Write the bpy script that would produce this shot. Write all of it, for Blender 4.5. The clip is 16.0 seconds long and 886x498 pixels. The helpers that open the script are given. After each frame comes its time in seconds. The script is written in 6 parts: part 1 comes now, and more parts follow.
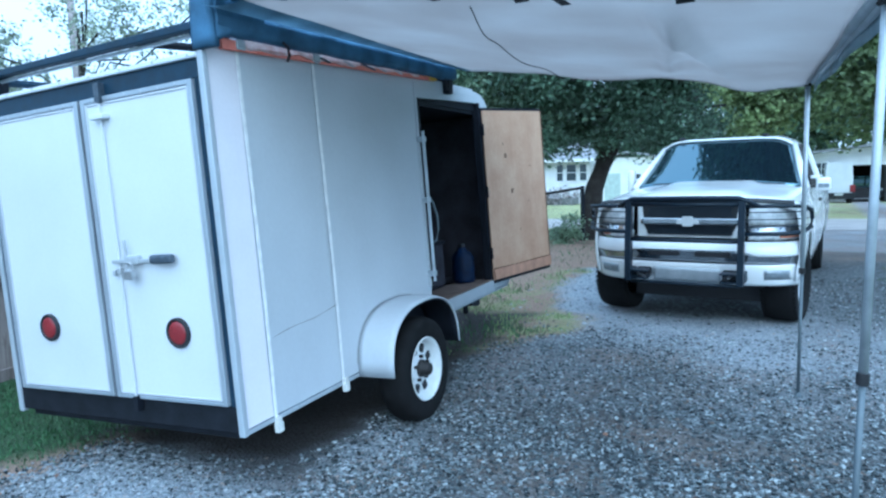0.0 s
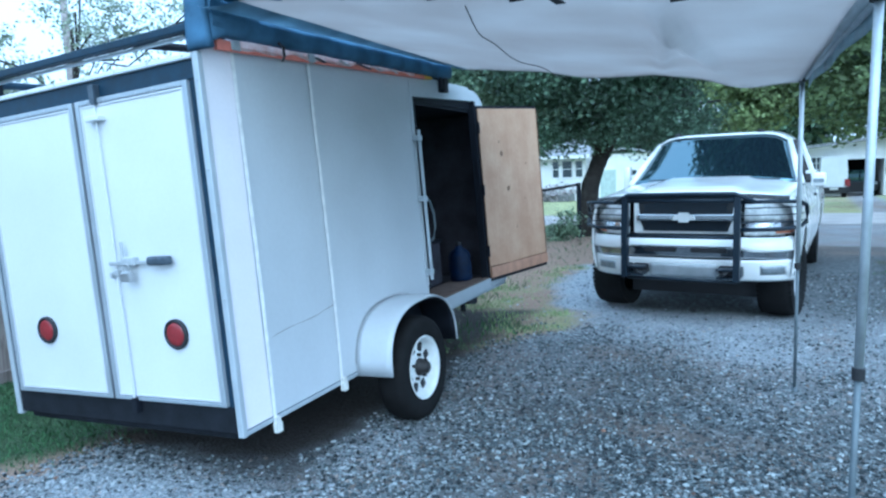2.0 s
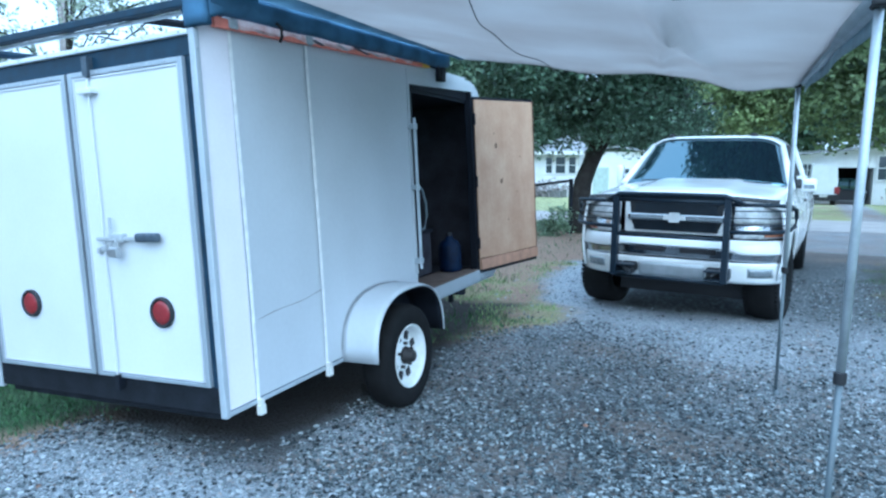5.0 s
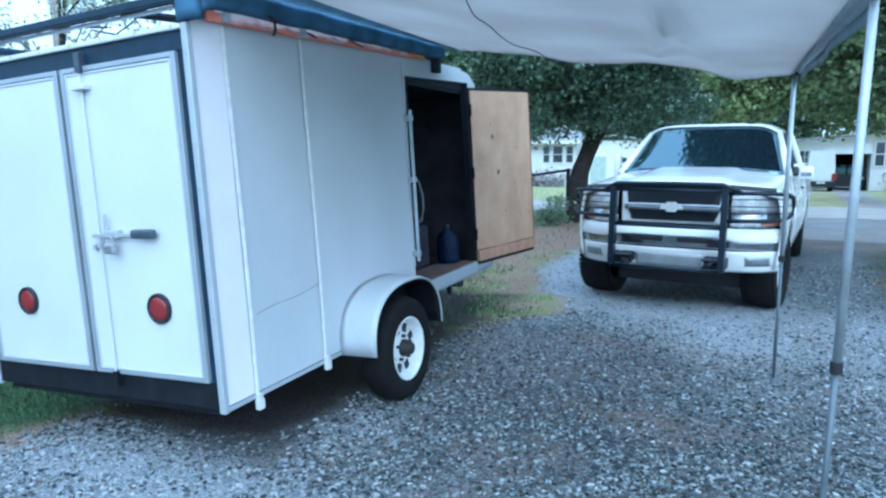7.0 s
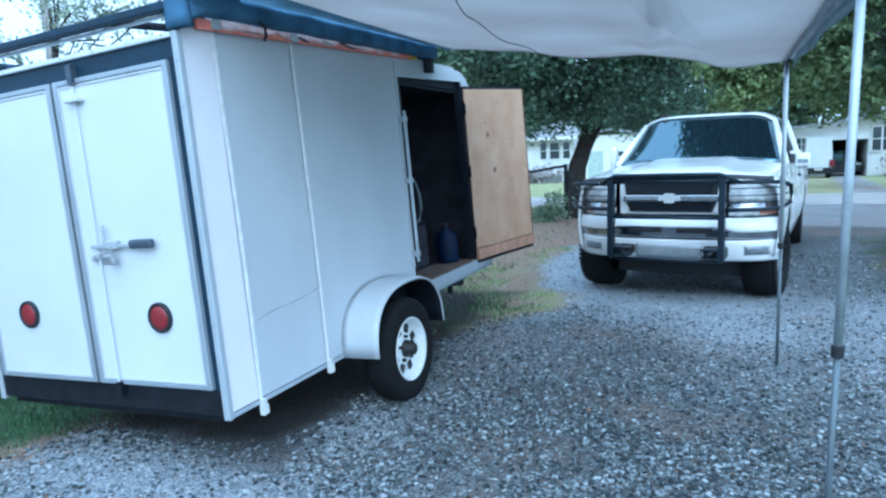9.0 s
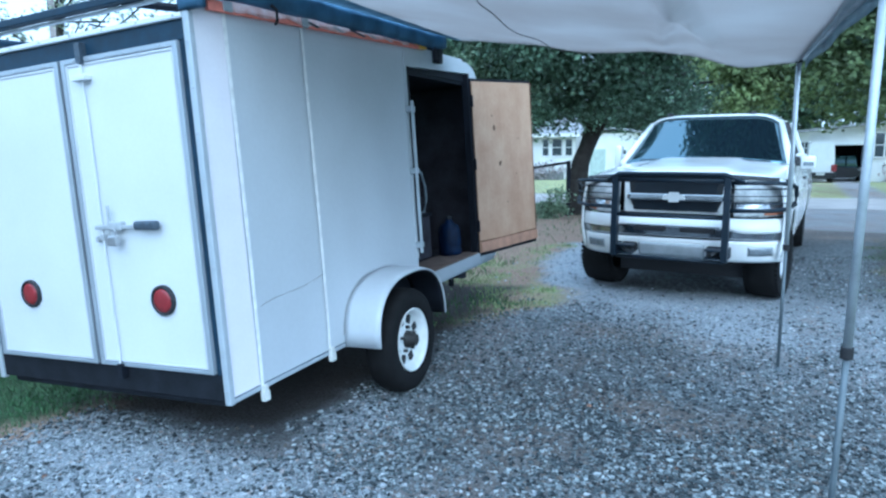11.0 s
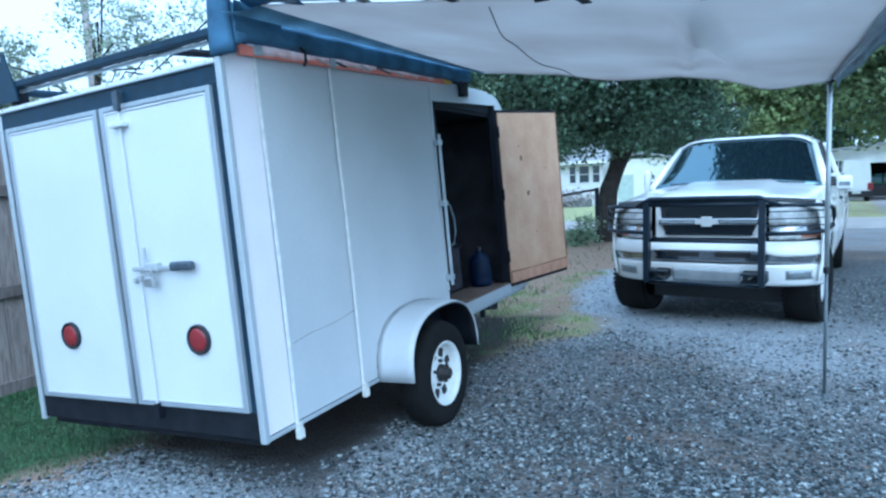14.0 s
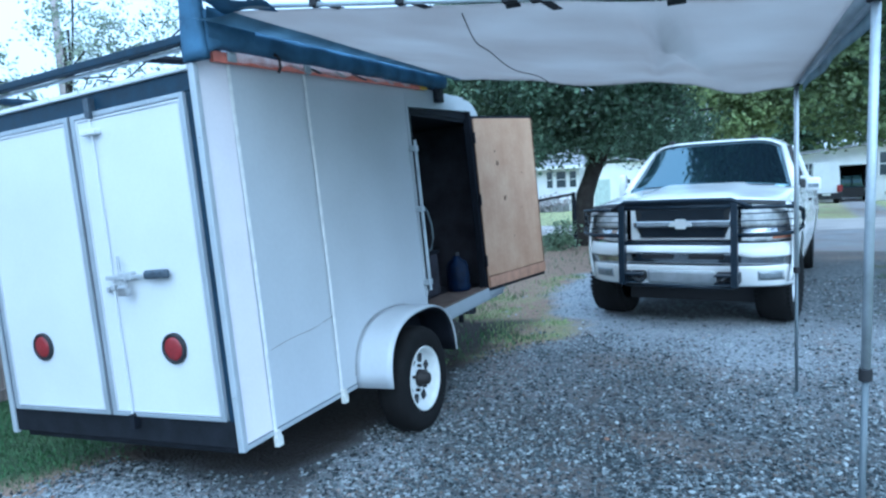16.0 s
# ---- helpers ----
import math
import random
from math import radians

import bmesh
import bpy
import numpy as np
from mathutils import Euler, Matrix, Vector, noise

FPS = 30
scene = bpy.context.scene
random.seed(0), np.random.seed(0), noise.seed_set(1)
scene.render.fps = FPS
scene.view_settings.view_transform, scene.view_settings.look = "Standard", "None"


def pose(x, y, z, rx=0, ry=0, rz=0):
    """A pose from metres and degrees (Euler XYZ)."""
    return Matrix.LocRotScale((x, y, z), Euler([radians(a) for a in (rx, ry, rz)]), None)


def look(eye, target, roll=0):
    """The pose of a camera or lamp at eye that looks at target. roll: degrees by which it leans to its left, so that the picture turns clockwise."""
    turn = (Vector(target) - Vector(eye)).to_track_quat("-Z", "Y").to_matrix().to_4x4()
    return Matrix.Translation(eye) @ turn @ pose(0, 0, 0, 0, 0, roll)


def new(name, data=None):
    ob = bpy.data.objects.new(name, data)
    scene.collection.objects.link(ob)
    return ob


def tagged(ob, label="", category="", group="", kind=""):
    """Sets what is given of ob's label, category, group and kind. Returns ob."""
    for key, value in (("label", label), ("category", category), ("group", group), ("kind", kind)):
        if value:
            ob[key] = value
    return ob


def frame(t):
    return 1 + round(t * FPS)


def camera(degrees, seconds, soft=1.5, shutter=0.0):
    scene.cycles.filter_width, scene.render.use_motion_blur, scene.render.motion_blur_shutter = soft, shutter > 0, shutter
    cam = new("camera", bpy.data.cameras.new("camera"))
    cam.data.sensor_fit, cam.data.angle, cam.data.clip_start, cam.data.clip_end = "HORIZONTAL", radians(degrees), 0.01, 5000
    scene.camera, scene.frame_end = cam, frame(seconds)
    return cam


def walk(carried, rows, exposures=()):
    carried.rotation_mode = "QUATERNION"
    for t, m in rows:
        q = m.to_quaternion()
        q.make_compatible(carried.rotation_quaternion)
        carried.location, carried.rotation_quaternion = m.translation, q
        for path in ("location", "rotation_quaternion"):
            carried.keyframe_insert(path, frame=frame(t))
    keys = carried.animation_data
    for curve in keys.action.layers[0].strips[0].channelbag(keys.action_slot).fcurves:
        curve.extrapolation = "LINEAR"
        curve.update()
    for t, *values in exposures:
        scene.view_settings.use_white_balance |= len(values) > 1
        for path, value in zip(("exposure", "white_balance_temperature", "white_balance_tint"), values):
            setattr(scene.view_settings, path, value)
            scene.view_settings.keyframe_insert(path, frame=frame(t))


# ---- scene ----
cam = camera(68.0, 16.0, soft=2.4)
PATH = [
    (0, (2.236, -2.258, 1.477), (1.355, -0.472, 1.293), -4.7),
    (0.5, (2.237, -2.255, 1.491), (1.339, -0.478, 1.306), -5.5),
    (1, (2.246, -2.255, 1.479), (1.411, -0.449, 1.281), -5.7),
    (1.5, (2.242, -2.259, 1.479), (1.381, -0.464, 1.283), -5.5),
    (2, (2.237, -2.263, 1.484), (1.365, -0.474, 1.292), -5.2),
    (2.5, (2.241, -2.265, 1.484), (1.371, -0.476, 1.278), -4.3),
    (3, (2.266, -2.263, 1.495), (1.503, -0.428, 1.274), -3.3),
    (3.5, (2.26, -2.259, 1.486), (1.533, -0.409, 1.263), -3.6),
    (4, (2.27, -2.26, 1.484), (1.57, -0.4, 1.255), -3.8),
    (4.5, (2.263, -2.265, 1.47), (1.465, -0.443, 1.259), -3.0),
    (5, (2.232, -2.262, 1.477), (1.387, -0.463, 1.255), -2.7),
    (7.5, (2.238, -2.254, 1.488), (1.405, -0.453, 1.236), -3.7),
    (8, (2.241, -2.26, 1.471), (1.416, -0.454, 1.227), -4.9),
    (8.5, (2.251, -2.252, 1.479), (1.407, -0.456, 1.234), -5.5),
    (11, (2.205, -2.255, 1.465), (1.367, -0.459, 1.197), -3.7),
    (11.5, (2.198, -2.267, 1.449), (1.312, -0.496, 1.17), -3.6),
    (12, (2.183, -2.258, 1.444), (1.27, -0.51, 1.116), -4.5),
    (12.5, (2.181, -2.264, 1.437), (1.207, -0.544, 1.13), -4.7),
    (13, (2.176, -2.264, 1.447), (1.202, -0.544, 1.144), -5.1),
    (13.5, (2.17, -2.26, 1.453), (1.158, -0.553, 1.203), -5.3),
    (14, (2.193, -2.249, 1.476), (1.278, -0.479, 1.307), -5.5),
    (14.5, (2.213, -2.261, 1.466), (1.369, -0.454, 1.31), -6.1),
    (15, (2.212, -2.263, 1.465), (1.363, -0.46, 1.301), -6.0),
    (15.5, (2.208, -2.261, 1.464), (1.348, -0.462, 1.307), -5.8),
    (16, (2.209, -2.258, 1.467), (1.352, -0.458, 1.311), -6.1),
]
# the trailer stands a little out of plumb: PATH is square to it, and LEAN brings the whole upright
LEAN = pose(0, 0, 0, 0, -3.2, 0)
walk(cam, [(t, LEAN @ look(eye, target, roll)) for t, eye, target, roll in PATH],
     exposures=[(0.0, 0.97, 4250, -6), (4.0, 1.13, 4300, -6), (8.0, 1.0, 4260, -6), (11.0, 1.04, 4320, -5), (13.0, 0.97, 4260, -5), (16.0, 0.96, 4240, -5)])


# ---- light ----
world = bpy.data.worlds.new("sky")
scene.world = world
world.use_nodes = True
wn = world.node_tree.nodes
sky = wn.new("ShaderNodeTexSky")
sky.sky_type = "NISHITA"
sky.sun_disc = False
sky.sun_elevation = radians(32)
sky.sun_rotation = radians(150)
sky.air_density, sky.dust_density, sky.ozone_density = 1.0, 6.0, 1.0
wn["Background"].inputs["Strength"].default_value = 0.15
# a closed pale cloud layer over the clear sky
veil = wn.new("ShaderNodeMix")
veil.data_type = "RGBA"
veil.inputs["Factor"].default_value = 0.8
# cloud brightness of an even overcast, three times as strong overhead as at the horizon
way, up_part, glow = wn.new("ShaderNodeTexCoord"), wn.new("ShaderNodeSeparateXYZ"), wn.new("ShaderNodeMapRange")
world.node_tree.links.new(way.outputs["Generated"], up_part.inputs["Vector"])
world.node_tree.links.new(up_part.outputs["Z"], glow.inputs["Value"])
glow.inputs["To Min"].default_value, glow.inputs["To Max"].default_value = 5.2, 7.9
cloud = wn.new("ShaderNodeMix")
cloud.data_type, cloud.blend_type = "RGBA", "MULTIPLY"
cloud.inputs["Factor"].default_value = 1.0
cloud.inputs["A"].default_value = (1.0, 1.0, 1.03, 1)
world.node_tree.links.new(glow.outputs["Result"], cloud.inputs["B"])
world.node_tree.links.new(cloud.outputs["Result"], veil.inputs["B"])
world.node_tree.links.new(sky.outputs["Color"], veil.inputs["A"])
world.node_tree.links.new(veil.outputs["Result"], wn["Background"].inputs["Color"])
sun = new("sun", bpy.data.lights.new("sun", "SUN"))
sun.data.energy, sun.data.angle, sun.data.color = 0.5, radians(60), (1.0, 0.95, 0.9)
sun.matrix_world = look((6, -9, 14), (0, 0, 0))


# ---- materials ----
def mat(name, colour, rough=0.5, metal=0.0, vary=0.12, scale=6.0, grain=90.0, bump=0.05, second=None, coat=0.0,
        island=0.0, obj_random=0.0, spec=0.5):
    """A surface with broad stains and fine grain; second: the colour the stains turn to."""
    m = bpy.data.materials.new(name)
    m.use_nodes = True
    nt = m.node_tree
    N, L = nt.nodes, nt.links
    b = N["Principled BSDF"]
    b.inputs["Roughness"].default_value, b.inputs["Metallic"].default_value = rough, metal
    b.inputs["Coat Weight"].default_value = coat
    b.inputs["Specular IOR Level"].default_value = spec
    co = N.new("ShaderNodeTexCoord")
    big, fine = N.new("ShaderNodeTexNoise"), N.new("ShaderNodeTexNoise")
    big.inputs["Scale"].default_value, big.inputs["Detail"].default_value = scale, 5
    fine.inputs["Scale"].default_value, fine.inputs["Detail"].default_value = grain, 3
    for n in (big, fine):
        L.new(co.outputs["Object"], n.inputs["Vector"])
    add = N.new("ShaderNodeMath")
    add.operation = "MULTIPLY_ADD"
    add.inputs[1].default_value, add.inputs[2].default_value = 0.35, 0.0
    L.new(fine.outputs["Fac"], add.inputs[0])
    L.new(big.outputs["Fac"], add.inputs[2])
    ramp = N.new("ShaderNodeValToRGB")
    c = colour
    d = second or tuple(v * (1 - 2 * vary) for v in c)
    ramp.color_ramp.elements[0].position, ramp.color_ramp.elements[1].position = 0.42, 0.92
    ramp.color_ramp.elements[0].color, ramp.color_ramp.elements[1].color = (*d, 1), (*[min(1, v * (1 + 0.3 * vary)) for v in c], 1)
    L.new(add.outputs[0], ramp.inputs["Fac"])
    out = ramp.outputs["Color"]
    if island or obj_random:
        hsv = N.new("ShaderNodeHueSaturation")
        if island:
            src = N.new("ShaderNodeNewGeometry").outputs["Random Per Island"]
        else:
            src = N.new("ShaderNodeObjectInfo").outputs["Random"]
        mr = N.new("ShaderNodeMapRange")
        k = island or obj_random
        mr.inputs["To Min"].default_value, mr.inputs["To Max"].default_value = 1 - k, 1 + k
        L.new(src, mr.inputs["Value"])
        L.new(mr.outputs["Result"], hsv.inputs["Value"])
        L.new(out, hsv.inputs["Color"])
        out = hsv.outputs["Color"]
    L.new(out, b.inputs["Base Color"])
    rr = N.new("ShaderNodeMapRange")
    rr.inputs["To Min"].default_value, rr.inputs["To Max"].default_value = max(0.02, rough - 0.08), min(1, rough + 0.1)
    L.new(big.outputs["Fac"], rr.inputs["Value"])
    L.new(rr.outputs["Result"], b.inputs["Roughness"])
    if bump:
        bp = N.new("ShaderNodeBump")
        bp.inputs["Strength"].default_value, bp.inputs["Distance"].default_value = bump, 0.01
        L.new(add.outputs[0], bp.inputs["Height"])
        L.new(bp.outputs["Normal"], b.inputs["Normal"])
    return m


WHITE = mat("white_panel", (0.55, 0.575, 0.61), 0.35, vary=0.06, scale=1.6, grain=40, bump=0.02)
DOOR_WHITE = mat("door_white", (0.66, 0.675, 0.69), 0.4, vary=0.05, scale=2.0, grain=60, bump=0.02)
SCUFF = mat("scuffed_white", (0.72, 0.73, 0.73), 0.5, vary=0.06, scale=4, grain=120, bump=0.05)
POST_ALU = mat("pale_aluminium_post", (0.46, 0.495, 0.53), 0.45, metal=0.2, vary=0.08, scale=5, grain=150)
BEAD = mat("pale_aluminium_bead", (0.63, 0.645, 0.68), 0.4, metal=0.2, vary=0.08, scale=5)
ALU = mat("aluminium_trim", (0.41, 0.445, 0.485), 0.42, metal=0.35, vary=0.08, scale=5, grain=150)
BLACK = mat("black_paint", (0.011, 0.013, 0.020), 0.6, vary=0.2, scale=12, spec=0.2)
NAVY = mat("navy_paint", (0.015, 0.037, 0.068), 0.5, vary=0.25, scale=10, spec=0.3)
SKIRT = mat("black_underframe", (0.017, 0.019, 0.025), 0.75, vary=0.3, scale=9, spec=0.15)
GUSSET = mat("thin_navy_cloth", (0.21, 0.32, 0.43), 0.8, vary=0.25, scale=5, grain=200, bump=0.12, spec=0.2)
VINYL = mat("navy_vinyl", (0.090, 0.165, 0.275), 0.85, vary=0.25, scale=7, grain=200, bump=0.12, spec=0.25)
RUBBER = mat("tyre_rubber", (0.012, 0.012, 0.013), 0.85, vary=0.25, scale=12, bump=0.2, spec=0.2)
SEAL = mat("black_rubber", (0.02, 0.02, 0.024), 0.7, vary=0.2)
RED = mat("red_reflector", (0.25, 0.022, 0.028), 0.35, vary=0.15, scale=40, grain=300, bump=0.2, coat=0.3)
FADED = mat("faded_blue_vinyl", (0.27, 0.37, 0.44), 0.6, vary=0.25, scale=6, grain=120, bump=0.15)
DULL_TUBE = mat("dull_steel_tube", (0.14, 0.165, 0.185), 0.5, metal=0.3, vary=0.15, scale=12)
PALE_ZINC = mat("pale_painted_zinc", (0.46, 0.48, 0.50), 0.4, metal=0.2, vary=0.12, scale=25)
STEEL = mat("zinc_steel", (0.55, 0.56, 0.58), 0.35, metal=0.8, vary=0.15, scale=20)
FOG_RIM = mat("grey_lamp_rim", (0.42, 0.44, 0.46), 0.4, vary=0.15, scale=20)
RUST = mat("rusty_steel", (0.10, 0.075, 0.06), 0.8, metal=0.3, vary=0.35, scale=25, bump=0.3)
CORNER_WHITE = mat("corner_white", (0.83, 0.79, 0.83), 0.4, vary=0.05, scale=2.0, grain=60, bump=0.02)
KEEPER = mat("worn_grey_paint", (0.07, 0.09, 0.12), 0.5, vary=0.3, scale=30)
STRAP = mat("white_webbing", (0.88, 0.88, 0.88), 0.8, vary=0.12, scale=20, grain=400, bump=0.2)
ORANGE = mat("orange_fibreglass", (0.80, 0.27, 0.20), 0.5, vary=0.2, scale=16, second=(0.62, 0.17, 0.12))
YELLOW = mat("yellow_plastic", (0.75, 0.45, 0.03), 0.5)
WRAP = mat("pale_plastic_wrap", (0.86, 0.80, 0.80), 0.35, vary=0.2, scale=22, grain=90, bump=0.2, second=(0.66, 0.46, 0.42))
SILVER_TAPE = mat("pale_foil", (0.70, 0.70, 0.72), 0.4, metal=0.3, vary=0.25, scale=14, bump=0.2)
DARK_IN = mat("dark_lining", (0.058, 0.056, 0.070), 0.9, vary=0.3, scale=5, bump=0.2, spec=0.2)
CANVAS = mat("grey_canvas", (0.63, 0.615, 0.61), 0.85, vary=0.10, scale=1.7, grain=220, bump=0.1, second=(0.52, 0.485, 0.47))
GALV = mat("galvanised_pole", (0.52, 0.56, 0.60), 0.5, metal=0.5, vary=0.12, scale=10)
TRUCK_WHITE = mat("truck_white", (0.86, 0.865, 0.86), 0.22, vary=0.05, scale=2.5, grain=60, bump=0.01, coat=0.6)
CHROME = mat("chrome", (0.62, 0.64, 0.66), 0.12, metal=1.0, vary=0.10, scale=12, bump=0.02)
GUARD = mat("black_powder_coat", (0.011, 0.019, 0.032), 0.4, vary=0.2, scale=20, spec=0.3)
SATIN = mat("dull_chrome_band", (0.46, 0.47, 0.49), 0.14, metal=1.0, vary=0.12, scale=8, bump=0.02)
PLATE_GREY = mat("brushed_plate", (0.52, 0.54, 0.56), 0.4, metal=0.4, vary=0.15, scale=9, grain=120, bump=0.05)
HUB_DARK = mat("greasy_hub", (0.035, 0.032, 0.032), 0.6, metal=0.2, vary=0.3, scale=25)
GRILLE_DARK = mat("dark_plastic", (0.02, 0.021, 0.024), 0.5, vary=0.2)
EMBLEM = mat("pale_emblem", (0.80, 0.80, 0.79), 0.3, metal=0.2)
AMBER = mat("amber_lens", (0.50, 0.20, 0.11), 0.2, vary=0.1, coat=0.5)
ALLOY = mat("alloy_wheel", (0.55, 0.55, 0.56), 0.3, metal=0.7)
WHEEL_WHITE = mat("white_steel_wheel", (0.78, 0.80, 0.80), 0.4, vary=0.08, scale=20)
PLUG = mat("cream_plastic", (0.70, 0.70, 0.66), 0.6)


def glass(name, colour, rough=0.04, transmission=0.0):
    m = bpy.data.materials.new(name)
    m.use_nodes = True
    b = m.node_tree.nodes["Principled BSDF"]
    b.inputs["Base Color"].default_value = (*colour, 1)
    b.inputs["Roughness"].default_value = rough
    b.inputs["Transmission Weight"].default_value = transmission
    b.inputs["IOR"].default_value = 1.5
    b.inputs["Coat Weight"].default_value = 0.5
    return m


WINDSCREEN = glass("tinted_glass", (0.010, 0.016, 0.022), 0.03)
WINDSCREEN.node_tree.nodes["Principled BSDF"].inputs["Coat Weight"].default_value = 1.0
WINDSCREEN.node_tree.nodes["Principled BSDF"].inputs["IOR"].default_value = 2.5
WINDSCREEN.node_tree.nodes["Principled BSDF"].inputs["Coat Weight"].default_value = 0.0
WINDSCREEN.node_tree.nodes["Principled BSDF"].inputs["Specular Tint"].default_value = (0.55, 0.83, 1.0, 1)
FOG = mat("grey_lamp_glass", (0.30, 0.33, 0.36), 0.15, metal=0.2, vary=0.2, scale=20, coat=0.6)
DRY_LEAF = mat("dry_red_leaf", (0.27, 0.155, 0.105), 0.8, vary=0.3, scale=30, obj_random=0.4)
WINDOW_GLASS = glass("house_glass", (0.05, 0.06, 0.07), 0.08)
LENS = mat("headlamp_lens", (0.64, 0.65, 0.65), 0.25, metal=0.0, vary=0.3, scale=14, grain=60, bump=0.25, coat=0.6, second=(0.30, 0.31, 0.32))
JUG = mat("blue_jug_plastic", (0.004, 0.013, 0.046), 0.5, vary=0.3, scale=14, spec=0.2)


def streaked(m, dark, share=0.5):
    """Long wood grain along the upright."""
    nt = m.node_tree
    N, L = nt.nodes, nt.links
    b = N["Principled BSDF"]
    co = N.new("ShaderNodeTexCoord")
    mp = N.new("ShaderNodeMapping")
    mp.inputs["Scale"].default_value = (6, 6, 0.7)
    L.new(co.outputs["Object"], mp.inputs["Vector"])
    w = N.new("ShaderNodeTexNoise")
    w.inputs["Scale"].default_value, w.inputs["Detail"].default_value, w.inputs["Distortion"].default_value = 4, 6, 1.4
    L.new(mp.outputs["Vector"], w.inputs["Vector"])
    mx = N.new("ShaderNodeMix")
    mx.data_type, mx.blend_type = "RGBA", "MULTIPLY"
    mx.inputs["Factor"].default_value = share
    r = N.new("ShaderNodeValToRGB")
    r.color_ramp.elements[0].position, r.color_ramp.elements[0].color = 0.35, (*dark, 1)
    r.color_ramp.elements[1].position, r.color_ramp.elements[1].color = 0.6, (1, 1, 1, 1)
    L.new(w.outputs["Fac"], r.inputs["Fac"])
    src = b.inputs["Base Color"].links[0].from_socket
    L.new(src, mx.inputs["A"])
    L.new(r.outputs["Color"], mx.inputs["B"])
    L.new(mx.outputs["Result"], b.inputs["Base Color"])
    return m


def translucent(m, share):
    """Lets a share of the light through thin cloth or a leaf."""
    N, L = m.node_tree.nodes, m.node_tree.links
    b = N["Principled BSDF"]
    tr, mx = N.new("ShaderNodeBsdfTranslucent"), N.new("ShaderNodeMixShader")
    L.new(b.inputs["Base Color"].links[0].from_socket, tr.inputs["Color"])
    mx.inputs["Fac"].default_value = share
    L.new(b.outputs["BSDF"], mx.inputs[1])
    L.new(tr.outputs["BSDF"], mx.inputs[2])
    L.new(mx.outputs["Shader"], N["Material Output"].inputs["Surface"])


translucent(CANVAS, 0.67)
translucent(GUSSET, 0.4)
translucent(WRAP, 0.5)
PLY = streaked(mat("plywood", (0.53, 0.36, 0.235), 0.6, vary=0.1, scale=3.4, grain=30, second=(0.40, 0.235, 0.14)), (0.86, 0.80, 0.75), 0.4)
KNOT = mat("pine_knot", (0.20, 0.11, 0.06), 0.7, vary=0.3, scale=60)
FLOOR_PLY = mat("worn_floor_ply", (0.19, 0.135, 0.105), 0.8, vary=0.3, scale=8)
PINE = mat("pine_batten", (0.48, 0.27, 0.17), 0.65, vary=0.2, scale=10)
BOARD = mat("weathered_board", (0.25, 0.217, 0.198), 0.9, vary=0.22, scale=3, grain=60, bump=0.3, second=(0.20, 0.172, 0.16), obj_random=0.36)
streaked(BOARD, (0.40, 0.36, 0.34), 0.7)
BARK = mat("bark", (0.050, 0.043, 0.038), 0.95, vary=0.4, scale=6, grain=30, bump=0.8)
LEAF_MID = mat("mid_leaf", (0.28, 0.36, 0.23), 0.55, vary=0.3, scale=1.0, bump=0, island=0.5)
LEAF_DARK = mat("dark_leaf", (0.175, 0.26, 0.165), 0.5, vary=0.42, scale=0.9, bump=0, island=0.55)
LEAF_OVER = mat("deep_green_leaf", (0.125, 0.185, 0.085), 0.5, vary=0.42, scale=0.9, bump=0, island=0.6)
LEAF_LIGHT = mat("light_leaf", (0.20, 0.26, 0.115), 0.55, vary=0.3, scale=1.0, bump=0, island=0.4)
# sunlight put into the leaf colour: a brighter copy of LEAF_LIGHT
LEAF_SUN = mat("sunlit_leaf", (0.30, 0.37, 0.155), 0.55, vary=0.35, scale=1.0, bump=0, island=0.5)
# paler than real leaves: backlight and haze put into the colour
LEAF_GREY = mat("grey_leaf", (0.41, 0.46, 0.34), 0.6, vary=0.3, scale=1.0, bump=0, island=0.5)
GRASS = mat("grass_blades", (0.054, 0.130, 0.046), 0.7, vary=0.3, scale=2.5, bump=0, island=0.5, second=(0.058, 0.085, 0.036))
translucent(LEAF_LIGHT, 0.35)
translucent(LEAF_SUN, 0.4)
translucent(LEAF_DARK, 0.35)
translucent(LEAF_OVER, 0.4)
translucent(LEAF_MID, 0.35)
translucent(LEAF_GREY, 0.45)


def stones(name, stops):
    """Broken stone in which every piece has its own grey."""
    m = mat(name, (0.2, 0.2, 0.2), 0.9, vary=0.2, scale=25, grain=180, bump=0.25, spec=0.3)
    N, L = m.node_tree.nodes, m.node_tree.links
    b = N["Principled BSDF"]
    r = N.new("ShaderNodeValToRGB")
    while len(r.color_ramp.elements) < len(stops):
        r.color_ramp.elements.new(0.5)
    for e, (p, c) in zip(r.color_ramp.elements, stops):
        e.position, e.color = p, (*c, 1)
    L.new(N.new("ShaderNodeNewGeometry").outputs["Random Per Island"], r.inputs["Fac"])
    mx = N.new("ShaderNodeMix")
    mx.data_type, mx.blend_type = "RGBA", "OVERLAY"
    mx.inputs["Factor"].default_value = 0.5
    src = b.inputs["Base Color"].links[0].from_socket
    L.new(r.outputs["Color"], mx.inputs["A"])
    L.new(src, mx.inputs["B"])
    L.new(r.outputs["Color"], b.inputs["Base Color"])
    return m


